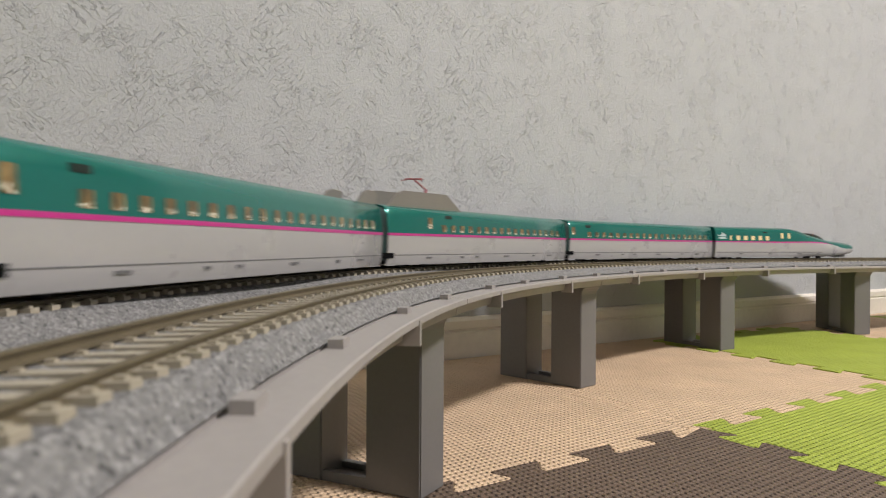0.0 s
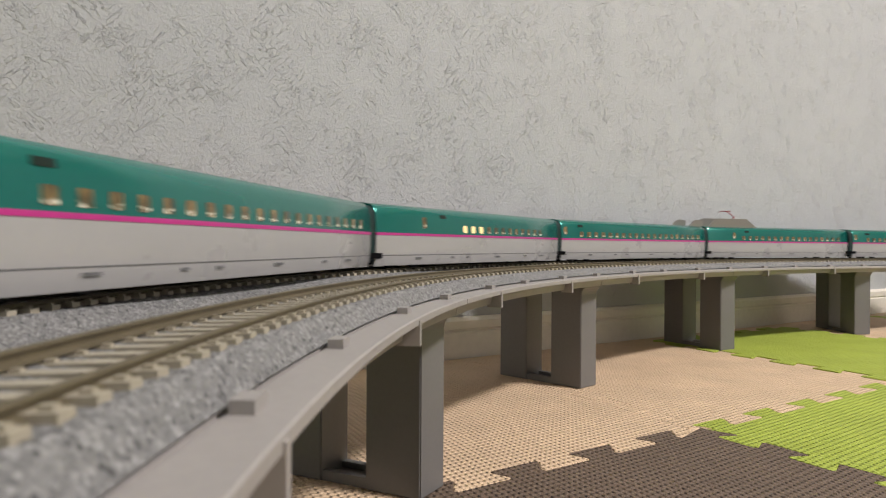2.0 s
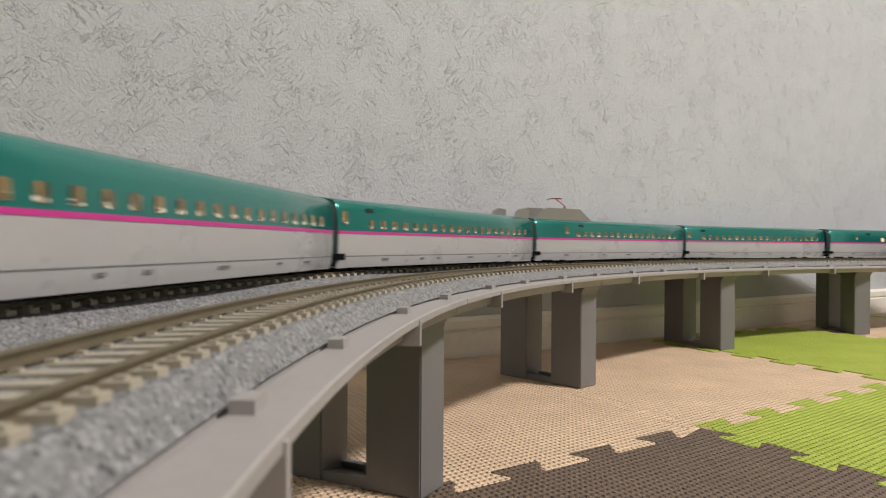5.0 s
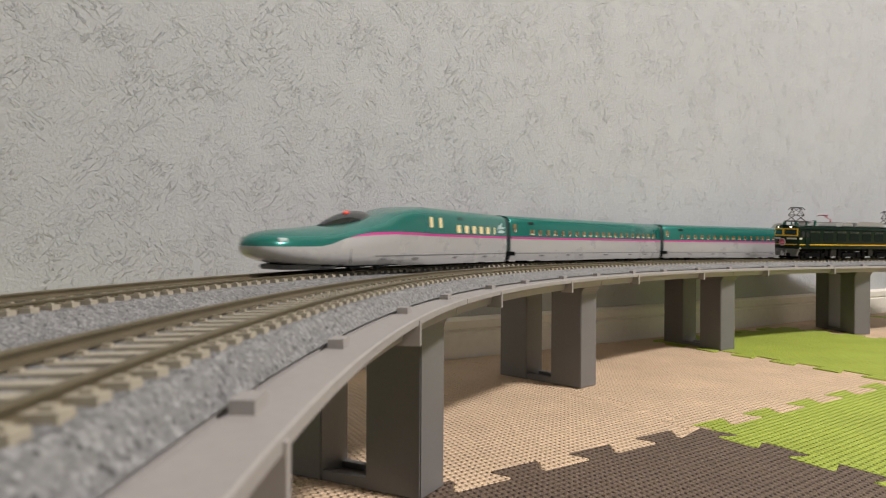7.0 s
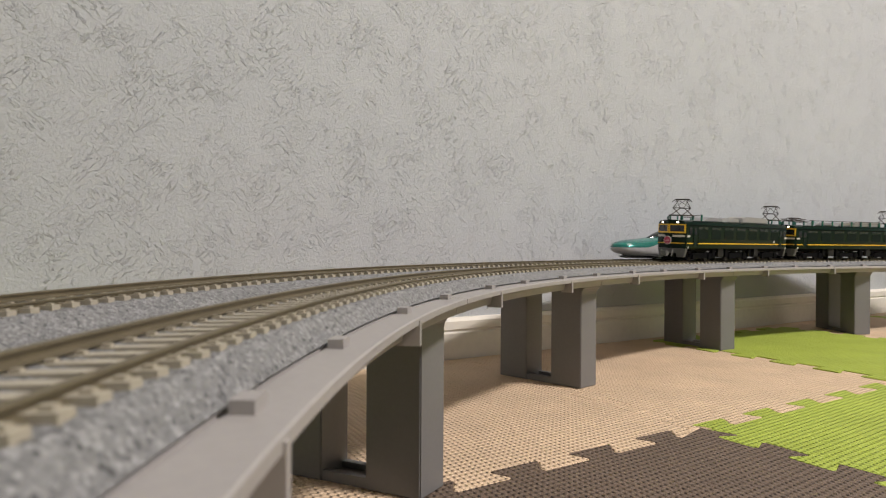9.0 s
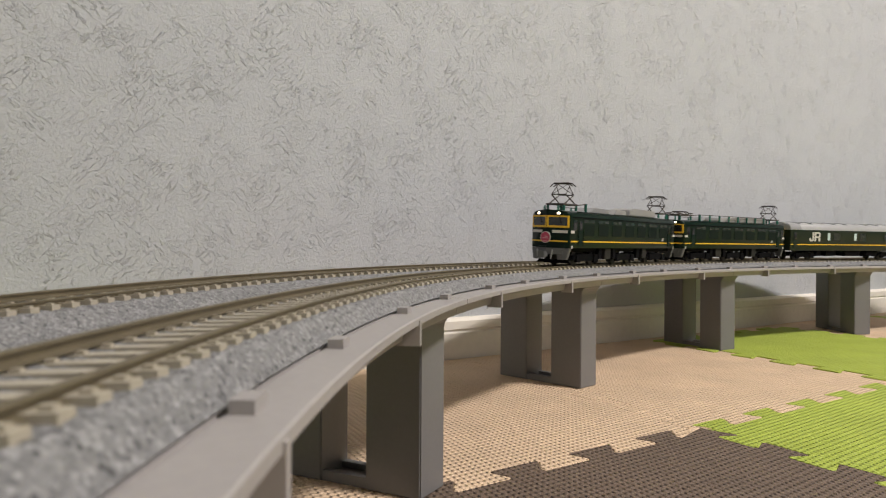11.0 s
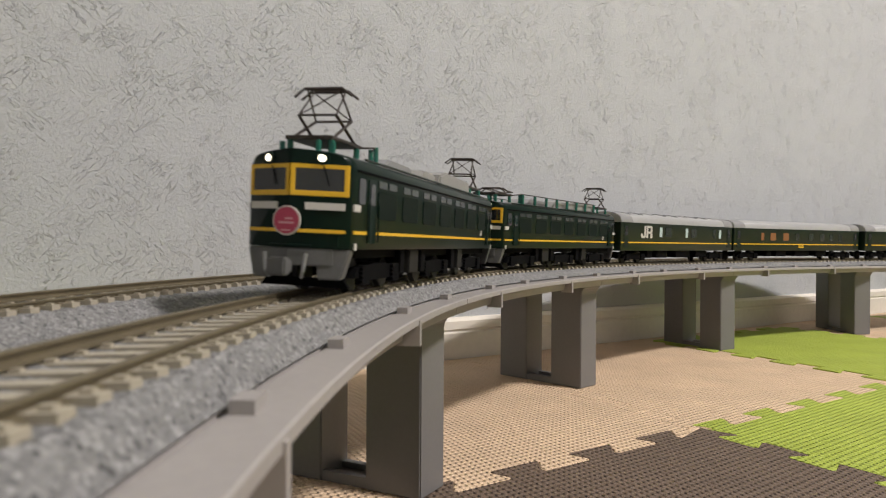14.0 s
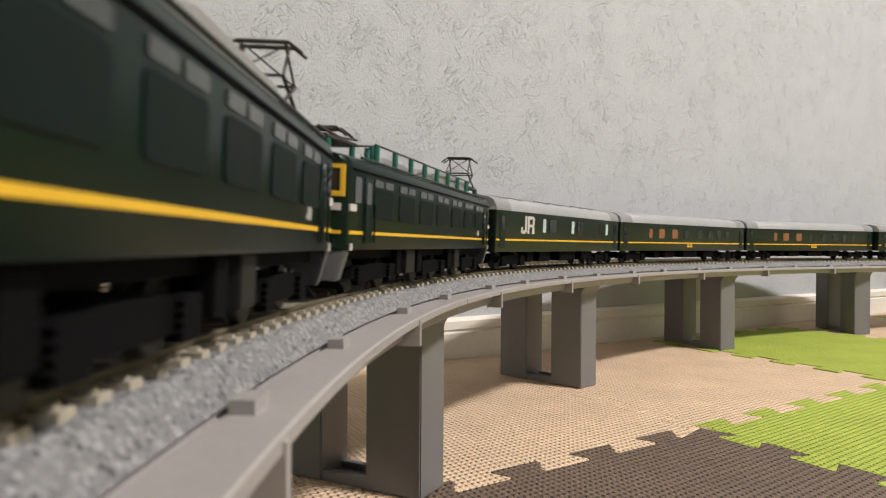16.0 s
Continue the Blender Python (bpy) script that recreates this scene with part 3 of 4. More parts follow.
def nose_ring(d, count=9):
    """Half outline at d behind the tip as three pieces: below, stripe and above."""
    top, low, wide, cut = nose_row(d)
    blunt = min(1.0, d / 150.0)

    def w(z):
        if d >= 165:
            return ellipse_at(z)
        mid = low + (top - low) * 0.42
        q = (z - mid) / ((top - mid) if z > mid else (mid - low))
        n = (2.2 + 0.9 * blunt) if z > mid else (2.4 + 3.6 * blunt)
        round_w = wide * max(0.0, 1 - abs(q) ** n) ** (1 / n) if abs(q) < 1 else 0.0
        return round_w * (1 - blunt ** 3) + ellipse_at(max(2.6, min(41.4, z))) * blunt ** 3 * (1 if z < top - 0.01 else 0) if blunt > 0.8 else round_w
    below = [low + (cut - low) * (1 - math.cos(math.pi / 2 * i / count)) for i in range(count + 1)]
    thick = 1.6 * min(1.0, max(0.0, (d - 56) / 30))
    above = [cut + thick + (top - cut - thick) * math.sin(math.pi / 2 * i / (count + 3)) for i in range(count + 4)]
    a = [(max(0.01, w(z)), z) for z in below]
    a[0] = (a[0][0] if d > 120 else max(0.01, wide * 0.55 * blunt + 0.01), low)
    b = [(max(0.01, w(z)), z) for z in above]
    b[-1] = (0.01, top)
    return a, b


def nose_car():
    """The end car; x runs from the gangway (negative) to the tip."""
    t = thing("train_nose_car", "teal and white high-speed train end car with a long nose", "train car", "high-speed train end cars")
    front = 296.0 - 142.2
    ds = [0, 0.35, 0.8, 1.5, 2.5, 4, 6, 8.5, 12, 16, 21, 27, 34, 42, 50, 56, 62, 68, 75, 83, 92, 102, 113, 125, 138, 152, 165, 180, 230, 294.8, 296]
    lows = [nose_ring(d)[0] for d in ds]
    highs = [nose_ring(d)[1] for d in ds]
    lo = [[(front - d, w, z) for w, z in r] + [(front - d, 0.0, r[-1][1])] + [(front - d, -w, z) for w, z in reversed(r)] for d, r in zip(ds, lows)]
    hi = [[(front - d, w, z) for w, z in r] + [(front - d, -w, z) for w, z in reversed(r)] for d, r in zip(ds, highs)]
    part("lower_body", [rings(lo, True)], M_WHITE, t, "pearl white lower body and chin", smooth=True)
    part("upper_body", [rings(hi, True)], M_TEAL, t, "glossy teal nose and roof", smooth=True)
    pink = []
    for sign in (1, -1):
        loops = []
        for d, r, h in zip(ds, lows, highs):
            if d >= 62:
                (w0, z0), (w1, z1) = r[-1], h[0]
                loops.append([(front - d, sign * (w0 + 0.05), z0), (front - d, sign * (w1 + 0.05), z1), (front - d, sign * 2, z1), (front - d, sign * 2, z0)])
        pink.append(rings(loops, True))
    part("stripe", pink, M_PINK, t, "magenta stripe")
    # cockpit canopy: a low dark dome over the nose
    loops = []
    for k in range(11):
        q = k / 10
        x = front - 56 - 50 * q
        top = nose_row(56 + 50 * q)[0]
        rise = 5.4 * math.sin(math.pi * min(1, q * 0.95 + 0.03)) ** 0.8
        wide = 7.6 * math.sin(math.pi * min(0.98, q * 0.9 + 0.06)) ** 0.6
        base = top - 2.6
        loops.append([(x, wide * math.cos(a * math.pi / 12), base + (rise + 2.6) * math.sin(a * math.pi / 12)) for a in range(13)])
    part("canopy", [rings(loops, False)], M_GLASS, t, "dark glass cockpit canopy", smooth=True)
    part("tail_lamp", [rod((front - 80, 2.2, 33.6), (front - 76, 2.2, 33.4), 0.9)], M_TAIL, t, "dim red tail lamp")
    for y in (-1, 1):
        part("headlamp", [rod((front - 12, y * 12.2, 17.0), (front - 7.5, y * 10.8, 16.8), 1.5, 10)], M_CLEAR, t, "clear headlamp lens")
        part("crew_door", [block(front - 60, front - 59.6, y * 18.45 - 0.3, y * 18.45 + 0.3, 5, 13)], M_SEAM, t)
    for d in (-2.5, -16.5):
        side_pane("door_window", t, M_WARM, d - 2.2, d + 2.2, 27.4, 34.4, "warm lit door window")
    for i in range(6):
        half = 3.2 if i < 5 else 1.4
        side_pane("window", t, M_WARM, -46.0 - i * 13.8 - half, -46.0 - i * 13.8 + half, 24.6, 30.2, "warm lit window")
    side_pane("sign", t, M_SIGN, -54, -46, 34.0, 35.8)
    # swallow-like emblem in plain shapes at the rear end
    for sign in (1, -1):
        part("emblem", [prism([(-138, 27.0), (-131, 25.6), (-121, 26.4), (-125, 28.0), (-133, 28.4)], "y", sign * 18.25 - 0.15, sign * 18.25 + 0.15),
                        prism([(-140, 31.0), (-136, 29.4), (-122, 28.8), (-124, 31.4), (-128, 33.0), (-132, 34.2), (-130, 32.0), (-134, 30.6)], "y", sign * 17.95 - 0.15, sign * 17.95 + 0.15)], M_PALE, t, "pale blue emblem")
    part("skirt_line", band([-141, 0, front - 84], lambda x: [(18.3, 8.8), (19.0, 8.9), (19.0, 9.3), (18.3, 9.4)]), M_SEAM, t, "dark seam along the skirt")
    part("underframe", [block(-138, front - 40, -14, 14, 2.8, 8)], M_DARK, t)
    part("plough", [prism([(front - 15, -7), (front - 30, -13), (front - 52, -15), (front - 52, 15), (front - 30, 13), (front - 15, 7)], "z", 2.2, 4.6)], M_UNDER, t, "grey snow plough under the nose", bevel=0.8)
    for x, w in ((-96, 7), (-40, 6), (20, 8), (60, 6)):
        for y in (-1, 1):
            part("vent", [block(x - w / 2, x + w / 2, y * 18.8 - 0.25, y * 18.8 + 0.25, 6.6, 7.6)], M_SEAM, t)
    bogie(t, -100, 28), bogie(t, 62, 28)
    return t


# the night train
def box_body(length, half, low, top, crown, taper=0.0):
    """A coach-like hull: straight sides and an arched roof, as half outlines."""
    side = [(half - 0.4, low), (half, low + 0.6), (half, top - 3.0)]
    roof = [(half - 0.1, top - 1.6), (half - 0.9, top)]
    for k in range(1, 7):
        a = k / 6 * math.pi / 2
        roof.append(((half - 0.9) * math.cos(a) if k < 6 else 0.01, top + (crown - top) * math.sin(a)))
    return side, roof


def pantograph(parent, x, up, base=44.2):
    """Diamond pantograph of thin dark rods on a low base."""
    p = part("pantograph", [prism([(x - 12, -7.5), (x + 12, -7.5), (x + 12, 7.5), (x - 12, 7.5)], "z", base + 0.8, base + 2.0)], M_PANTO, parent, "raised dark diamond pantograph" if up else "folded dark pantograph", bevel=0.3)
    for d in (-10, 10):
        for y in (-6.5, 6.5):
            part("insulator", [rod((x + d, y, base - 3), (x + d, y, base + 0.8), 1.0, 8)], M_POST, p)
    arms = []
    if up:
        k, h, g = 53.0, 61.6, 6.2
        for y in (-6.5, 6.5):
            arms += [((x - 9, y, base + 1.5), (x + g, y * 0.92, k), 0.5), ((x + 9, y, base + 1.5), (x - g, y * 0.92, k), 0.5),
                     ((x + g, y * 0.92, k), (x - 2.5, y * 0.8, h), 0.34), ((x - g, y * 0.92, k), (x + 2.5, y * 0.8, h), 0.34)]
        arms += [((x + g, -6, k), (x + g, 6, k), 0.4), ((x - g, -6, k), (x - g, 6, k), 0.4), ((x + g, -6, k), (x, 5.2, h), 0.24), ((x - g, 6, k), (x, -5.2, h), 0.24)]
    else:
        h = base + 5.0
        for y in (-6.5, 6.5):
            arms += [((x - 9, y, base + 1.5), (x + 15, y * 0.92, base + 3.5), 0.45), ((x + 9, y, base + 1.5), (x - 15, y * 0.92, base + 3.5), 0.45),
                     ((x + 15, y * 0.92, base + 3.5), (x - 2.5, y * 0.8, h), 0.32), ((x - 15, y * 0.92, base + 3.5), (x + 2.5, y * 0.8, h), 0.32)]
    for a, b, r in arms:
        part("arm", [rod(a, b, r)], M_PANTO, p)
    for d in (-2.5, 2.5):
        part("contact_strip", [rod((x + d, -6.2, h), (x + d, 6.2, h), 0.6)], M_PANTO, p)
        for e in (-1, 1):
            part("horn", [rod((x + d, e * 6.2, h), (x + d, e * 9.4, h - 2.4), 0.4)], M_PANTO, p)


def emblem_bars(parent, x, z, h, y, mat, wide=1.0):
    """Two joined letter-like strokes as plain shapes."""
    s = h / 8.0
    bars = [(-5.2, -3.9, 0.7, 2.9), (-4.7, -2.1, 0, 1.5), (-2.4, -1.0, 0.6, 8), (-0.4, 1.0, 0, 8), (1.0, 4.2, 6.6, 8), (1.0, 4.2, 3.0, 4.3), (3.5, 4.9, 3.7, 7.4), (3.2, 4.9, 0, 3.1)]
    bars = [(a * wide, b * wide, c, d) for a, b, c, d in bars]
    for sign in (1, -1):
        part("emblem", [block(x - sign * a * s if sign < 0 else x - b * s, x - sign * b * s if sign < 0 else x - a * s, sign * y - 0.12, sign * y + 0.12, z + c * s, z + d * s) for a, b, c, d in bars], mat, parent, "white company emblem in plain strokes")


VEE = 6.5
VEE_PARTS = {"body", "roof", "window_frame", "windscreen", "wiper", "trim", "line", "lamp_housing", "headlamp", "badge", "badge_face", "badge_mark", "beam", "coupler", "air_pipe", "skirt", "handrail"}


def locomotive(front_up=True):
    """Built at a smaller scale and enlarged by its parts' own meshes."""
    t = thing("locomotive", "dark green model electric locomotive with yellow lining", "locomotive", "twin locomotives")
    L, half, low, top = 104.6, 16.2, 13.4, 38.8
    side, roof = box_body(2 * L, half, low, top, 41.1)
    xs = [-L, -L + 0.8, -L + 3, 0, L - 3, L - 0.8, L]

    def ring(x, pts):
        inset = 1.6 if abs(x) > L - 0.1 else (0.5 if abs(x) > L - 1 else 0)
        return [(max(0.01, w - inset), z) for w, z in pts]
    part("body", [hull(xs, lambda x: ring(x, side) + [(0.01, top - 3.0)])], M_LOCO, t, "glossy dark green body", smooth=True)
    part("roof", [hull(xs, lambda x: [(0.01, top - 3.0)] + ring(x, [side[-1]] + roof))], M_LOCO, t, smooth=True)
    for y in (-half - 0.1, half + 0.1):
        part("gutter", [block(-L + 3, L - 3, y - 0.35, y + 0.35, top - 3.2, top - 2.6)], M_DARK, t)
    # yellow lining, broken at the cab doors
    for x0, x1 in ((-L + 1.5, -L + 12), (-L + 20, L - 20), (L - 12, L - 1.5)):
        for y in (-half, half):
            part("line", [block(x0, x1, y - 0.2, y + 0.2, 17.75, 18.75)], M_YELLOW, t, "yellow lining")
    # side panels with paired lights above
    for i in range(7):
        x = 75 - i * 25
        for y in (-half, half):
            s = 1 if y > 0 else -1
            part("panel", [plate(x - 9, x + 9, 22.6, 31.4, y + s * 0.05, 0.22)], M_LOUVRE, t, "dull green louvred panel")
            for d in (-4.8, 4.8):
                part("side_light", [plate(x + d - 4, x + d + 4, 32.3, 34.5, y + s * 0.05, 0.22)], M_SHADE, t)
    for e in (1, -1):
        for y in (-half, half):
            s = 1 if y > 0 else -1
            part("cab_window", [plate(e * (L - 7) - 2.6, e * (L - 7) + 2.6, 26.6, 34.0, y + s * 0.05, 0.22)], M_GLASS, t)
            part("cab_door", [plate(e * (L - 15.5) - 3.4, e * (L - 15.5) + 3.4, 15.0, 34.4, y + s * 0.02, 0.25)], M_LOCO, t)
            part("door_window", [plate(e * (L - 15.5) - 2.0, e * (L - 15.5) + 2.0, 26.6, 33.0, y + s * 0.22, 0.22)], M_GLASS, t)
            for d in (19.6, 11.6):
                part("handrail", [rod((e * (L - d), y + s * 0.9, 15.5), (e * (L - d), y + s * 0.9, 27), 0.25)], M_LOCO, t)
            part("marker", [block(e * (L - 3) - 0.8, e * (L - 3) + 0.8, y - 0.25, y + 0.25, 13.2, 15.2)], M_CREAM, t)
        x = e * L
        # twin windscreens in a yellow surround
        for y0, y1 in ((-15.2, -0.15), (0.15, 15.2)):
            out = [(y0, 28.0), (y1, 28.0), (y1, 36.9), (y0, 36.9)]
            hole = [(y0 + 1.25, 29.5), (y1 - 1.25, 29.5), (y1 - 1.25, 35.7), (y0 + 1.25, 35.7)]
            v = [(x + e * d, p, q) for d in (-0.4, 0.35) for p, q in out + hole]
            f = [(i, (i + 1) % 4, 4 + (i + 1) % 4, 4 + i) for i in range(4)] + [(8 + i, 8 + (i + 1) % 4, 12 + (i + 1) % 4, 12 + i) for i in range(4)]
            f += [(i, (i + 1) % 4, 8 + (i + 1) % 4, 8 + i) for i in range(4)] + [(4 + i, 4 + (i + 1) % 4, 12 + (i + 1) % 4, 12 + i) for i in range(4)]
            fr = part("window_frame", [(v, f)], M_YELLOW, t, "yellow windscreen surround", bevel=0.15)
            part("windscreen", [block(x - 0.25, x + 0.15, y0 + 1.25, y1 - 1.25, 29.5, 35.7)], M_GLASS, fr)
            part("wiper", [rod((x + e * 0.5, (y0 + y1) / 2 + 1, 36.4), (x + e * 0.6, (y0 + y1) / 2 + 2.6, 31.0), 0.18)], M_DARK, fr)
        for y0, y1 in ((-14.4, -4.2), (4.2, 14.4)):
            part("trim", [block(x - 0.3, x + 0.45, y0, y1, 24.2, 26.2)], M_CREAM, t, "white trim bar")
        for y in (-half, half):
            part("trim", [block(x - e * 6.0 if e > 0 else x + 1.2, x - e * 1.2 if e > 0 else x + 6.0, y - 0.25, y + 0.25, 24.2, 26.2)], M_CREAM, t)
        part("line", [block(x - 0.3, x + 0.4, -14.6, 14.6, 17.75, 18.75)], M_YELLOW, t, "yellow lining")
        for y in (-8.2, 8.2):
            part("lamp_housing", [rod((x - e * 2.5, y, 38.6), (x + e * 0.5, y, 38.6), 1.9, 14)], M_LOCO, t)
            part("headlamp", [rod((x + e * 0.4, y, 38.6), (x + e * 0.95, y, 38.6), 1.0, 14)], M_LAMP if e > 0 else M_CLEAR, t, "glowing round headlamp" if e > 0 else "")
        if e > 0:
            part("badge", [rod((x + 0.6, 0, 20.9), (x + 1.2, 0, 20.9), 4.15, 28)], M_CREAM, t, "round badge with a pale rim")
            part("badge_face", [rod((x + 1.2, 0, 20.9), (x + 1.35, 0, 20.9), 3.7, 28)], M_BADGE, t, "crimson badge face")
            part("badge_mark", [block(x + 1.3, x + 1.5, -2.2, 2.4, 20.0, 20.6), block(x + 1.3, x + 1.5, -0.4, 2.0, 21.2, 21.7), block(x + 1.3, x + 1.5, -1.4, 1.4, 18.0, 18.4)], M_PALEPINK, t)
        # buffer beam, skirts, coupler, air pipes and steps
        part("beam", [block(x - e * 3 if e > 0 else x, x if e > 0 else x + 3, -12, 12, 8.4, 13.3)], M_UNDER, t, bevel=0.4)
        for y in (-1, 1):
            part("skirt", [prism([(y * 7.5, 4.6), (y * 13.5, 4.6), (y * 15.8, 13.2), (y * 7.0, 13.2)], "x", x - e * 4.0, x - e * 0.4)], M_UNDER, t, "grey skirt plate", bevel=0.4)
            part("air_pipe", [rod((x + e * 1.2, y * 6.2, 12), (x + e * 1.6, y * 5.6, 7.0), 0.55), rod((x + e * 1.6, y * 5.6, 7.0), (x + e * 0.6, y * 4.8, 5.2), 0.5)], M_GREY, t)
        part("coupler", [block(min(x, x + e * 5), max(x, x + e * 5), -1.8, 1.8, 6.4, 10.2), block(min(x + e * 3.5, x + e * 7), max(x + e * 3.5, x + e * 7), -2.8, 2.8, 5.8, 10.8)], M_UNDER, t, bevel=0.5)
        part("rail_guard", [prism([(-14, 2.0), (14, 2.0), (12, 4.6), (-12, 4.6)], "x", x - e * 6.5, x - e * 5.2)], M_DARK, t)
        # front handrails
        for p, q in (((-13, 14.2), (-13, 17.0)), ((13, 14.2), (13, 17.0)), ((-6.5, 14.2), (6.5, 14.2))):
            part("handrail", [rod((x + e * 0.9, *p), (x + e * 0.9, *q), 0.25)], M_LOCO, t)
    emblem_bars(t, -74, 18.9 + 1.0, 3.2, half + 0.12, M_CREAM)
    # roof gear
    part("roof_box", [prism([(-72, 40.6), (-70, 46.6), (-24, 47.4), (-14, 45.4), (-12, 40.6)], "y", -10, 10)], M_ROOFBOX, t, "pale grey roof equipment cover", bevel=0.8, smooth=True)
    part("roof_box", [prism([(-9, 40.6), (-8, 44.6), (10, 45.0), (16, 40.6)], "y", -9, 9)], M_ROOFBOX, t, "pale grey roof equipment cover", bevel=0.5)
    part("roof_box", [prism([(22, 40.6), (24, 44.4), (50, 44.8), (60, 40.6)], "y", -8, 8)], M_GREY, t, bevel=0.5)
    for x in (-78, -54, -36, -12, 12, 36, 54, 70):
        part("post", [rod((x, -10.5, 40.0), (x, -10.5, 44.4), 0.75)], M_POST, t, "green insulator post")
    part("roof_wire", [rod((-78, -10.5, 44.4), (70, -10.5, 44.4), 0.3)], M_PANTO, t)
    for x, y, h in ((66, 8.5, 47.0), (56, 3.0, 47.4), (98.5, -9.0, 44.6), (98.5, 7.0, 44.4), (-101, 8.5, 45.0)):
        part("post", [rod((x, y, 40.0), (x, y, h), 0.9, 8)], M_POST, t, "green insulator post")
    part("roof_wire", [rod((66, 8.5, 46.8), (76, 6.0, 45.6), 0.35), rod((66, 8.5, 46.8), (56, 3.0, 46.8), 0.35)], M_PANTO, t)
    for y in (-1, 1):
        part("gutter_rail", [rod((-L + 10, y * 15.0, 40.0), (L - 12, y * 15.0, 40.0), 0.45)], M_LOCO, t)
    part("horn", [rod((102, 4, 41), (102, 4, 44.5), 0.8)], M_POST, t)
    pantograph(t, 88.5, front_up)
    pantograph(t, -97.0, True)
    for x in (-70, 0, 70):
        bogie(t, x, 29)
    for x, w, dark in ((-38, 9, 0), (-24, 6, 1), (24, 6, 1), (36, 11, 0), (50, 5, 1)):
        for y in (-1, 1):
            part("equipment_box", [block(x - w / 2, x + w / 2, y * 12.4 - 1.8, y * 12.4 + 1.8, 4.6, 13.0)], M_DARK if dark else M_OLIVE, t, "" if dark else "olive grey equipment box", bevel=0.3)
    part("frame", [block(-L + 4, L - 4, -12, 12, 10.5, 13.5)], M_DARK, t)
    if not front_up:
        # a row of green insulators carries a bus bar along one edge of the roof
        for i in range(8):
            part("post", [rod((70 - i * 19, 11.6, 40.4), (70 - i * 19, 11.6, 46.4), 1.0, 8)], M_POST, t, "green insulator post")
        part("roof_wire", [rod((72, 11.6, 46.6), (-66, 11.6, 46.6), 0.35)], M_PANTO, t)
    # both ends are folded to a shallow vee about the middle
    done = set()
    for ob in t.children_recursive:
        kind_of = ob.name.split(".")[0]
        me = ob.data
        far = max(abs(v.co.x) for v in me.vertices) / MM
        if kind_of not in VEE_PARTS or far < L - 3 or me.name in done:
            continue
        done.add(me.name)
        rigid = kind_of in ("badge", "badge_face", "badge_mark", "coupler", "air_pipe")
        bm = bmesh.new()
        bm.from_mesh(me)
        if not rigid and min(v.co.y for v in bm.verts) < 0 < max(v.co.y for v in bm.verts):
            bmesh.ops.bisect_plane(bm, geom=bm.verts[:] + bm.edges[:] + bm.faces[:], plane_co=(0, 0, 0), plane_no=(0, 1, 0), dist=1e-6)
        for v in bm.verts:
            if abs(v.co.x) > (L - 7) * MM:
                reach = 1.0 if rigid else max(0.0, 1 - abs(v.co.y) / (half * MM))
                v.co.x += math.copysign(VEE * reach * MM, v.co.x)
        bm.to_mesh(me)
        bm.free()
    return t


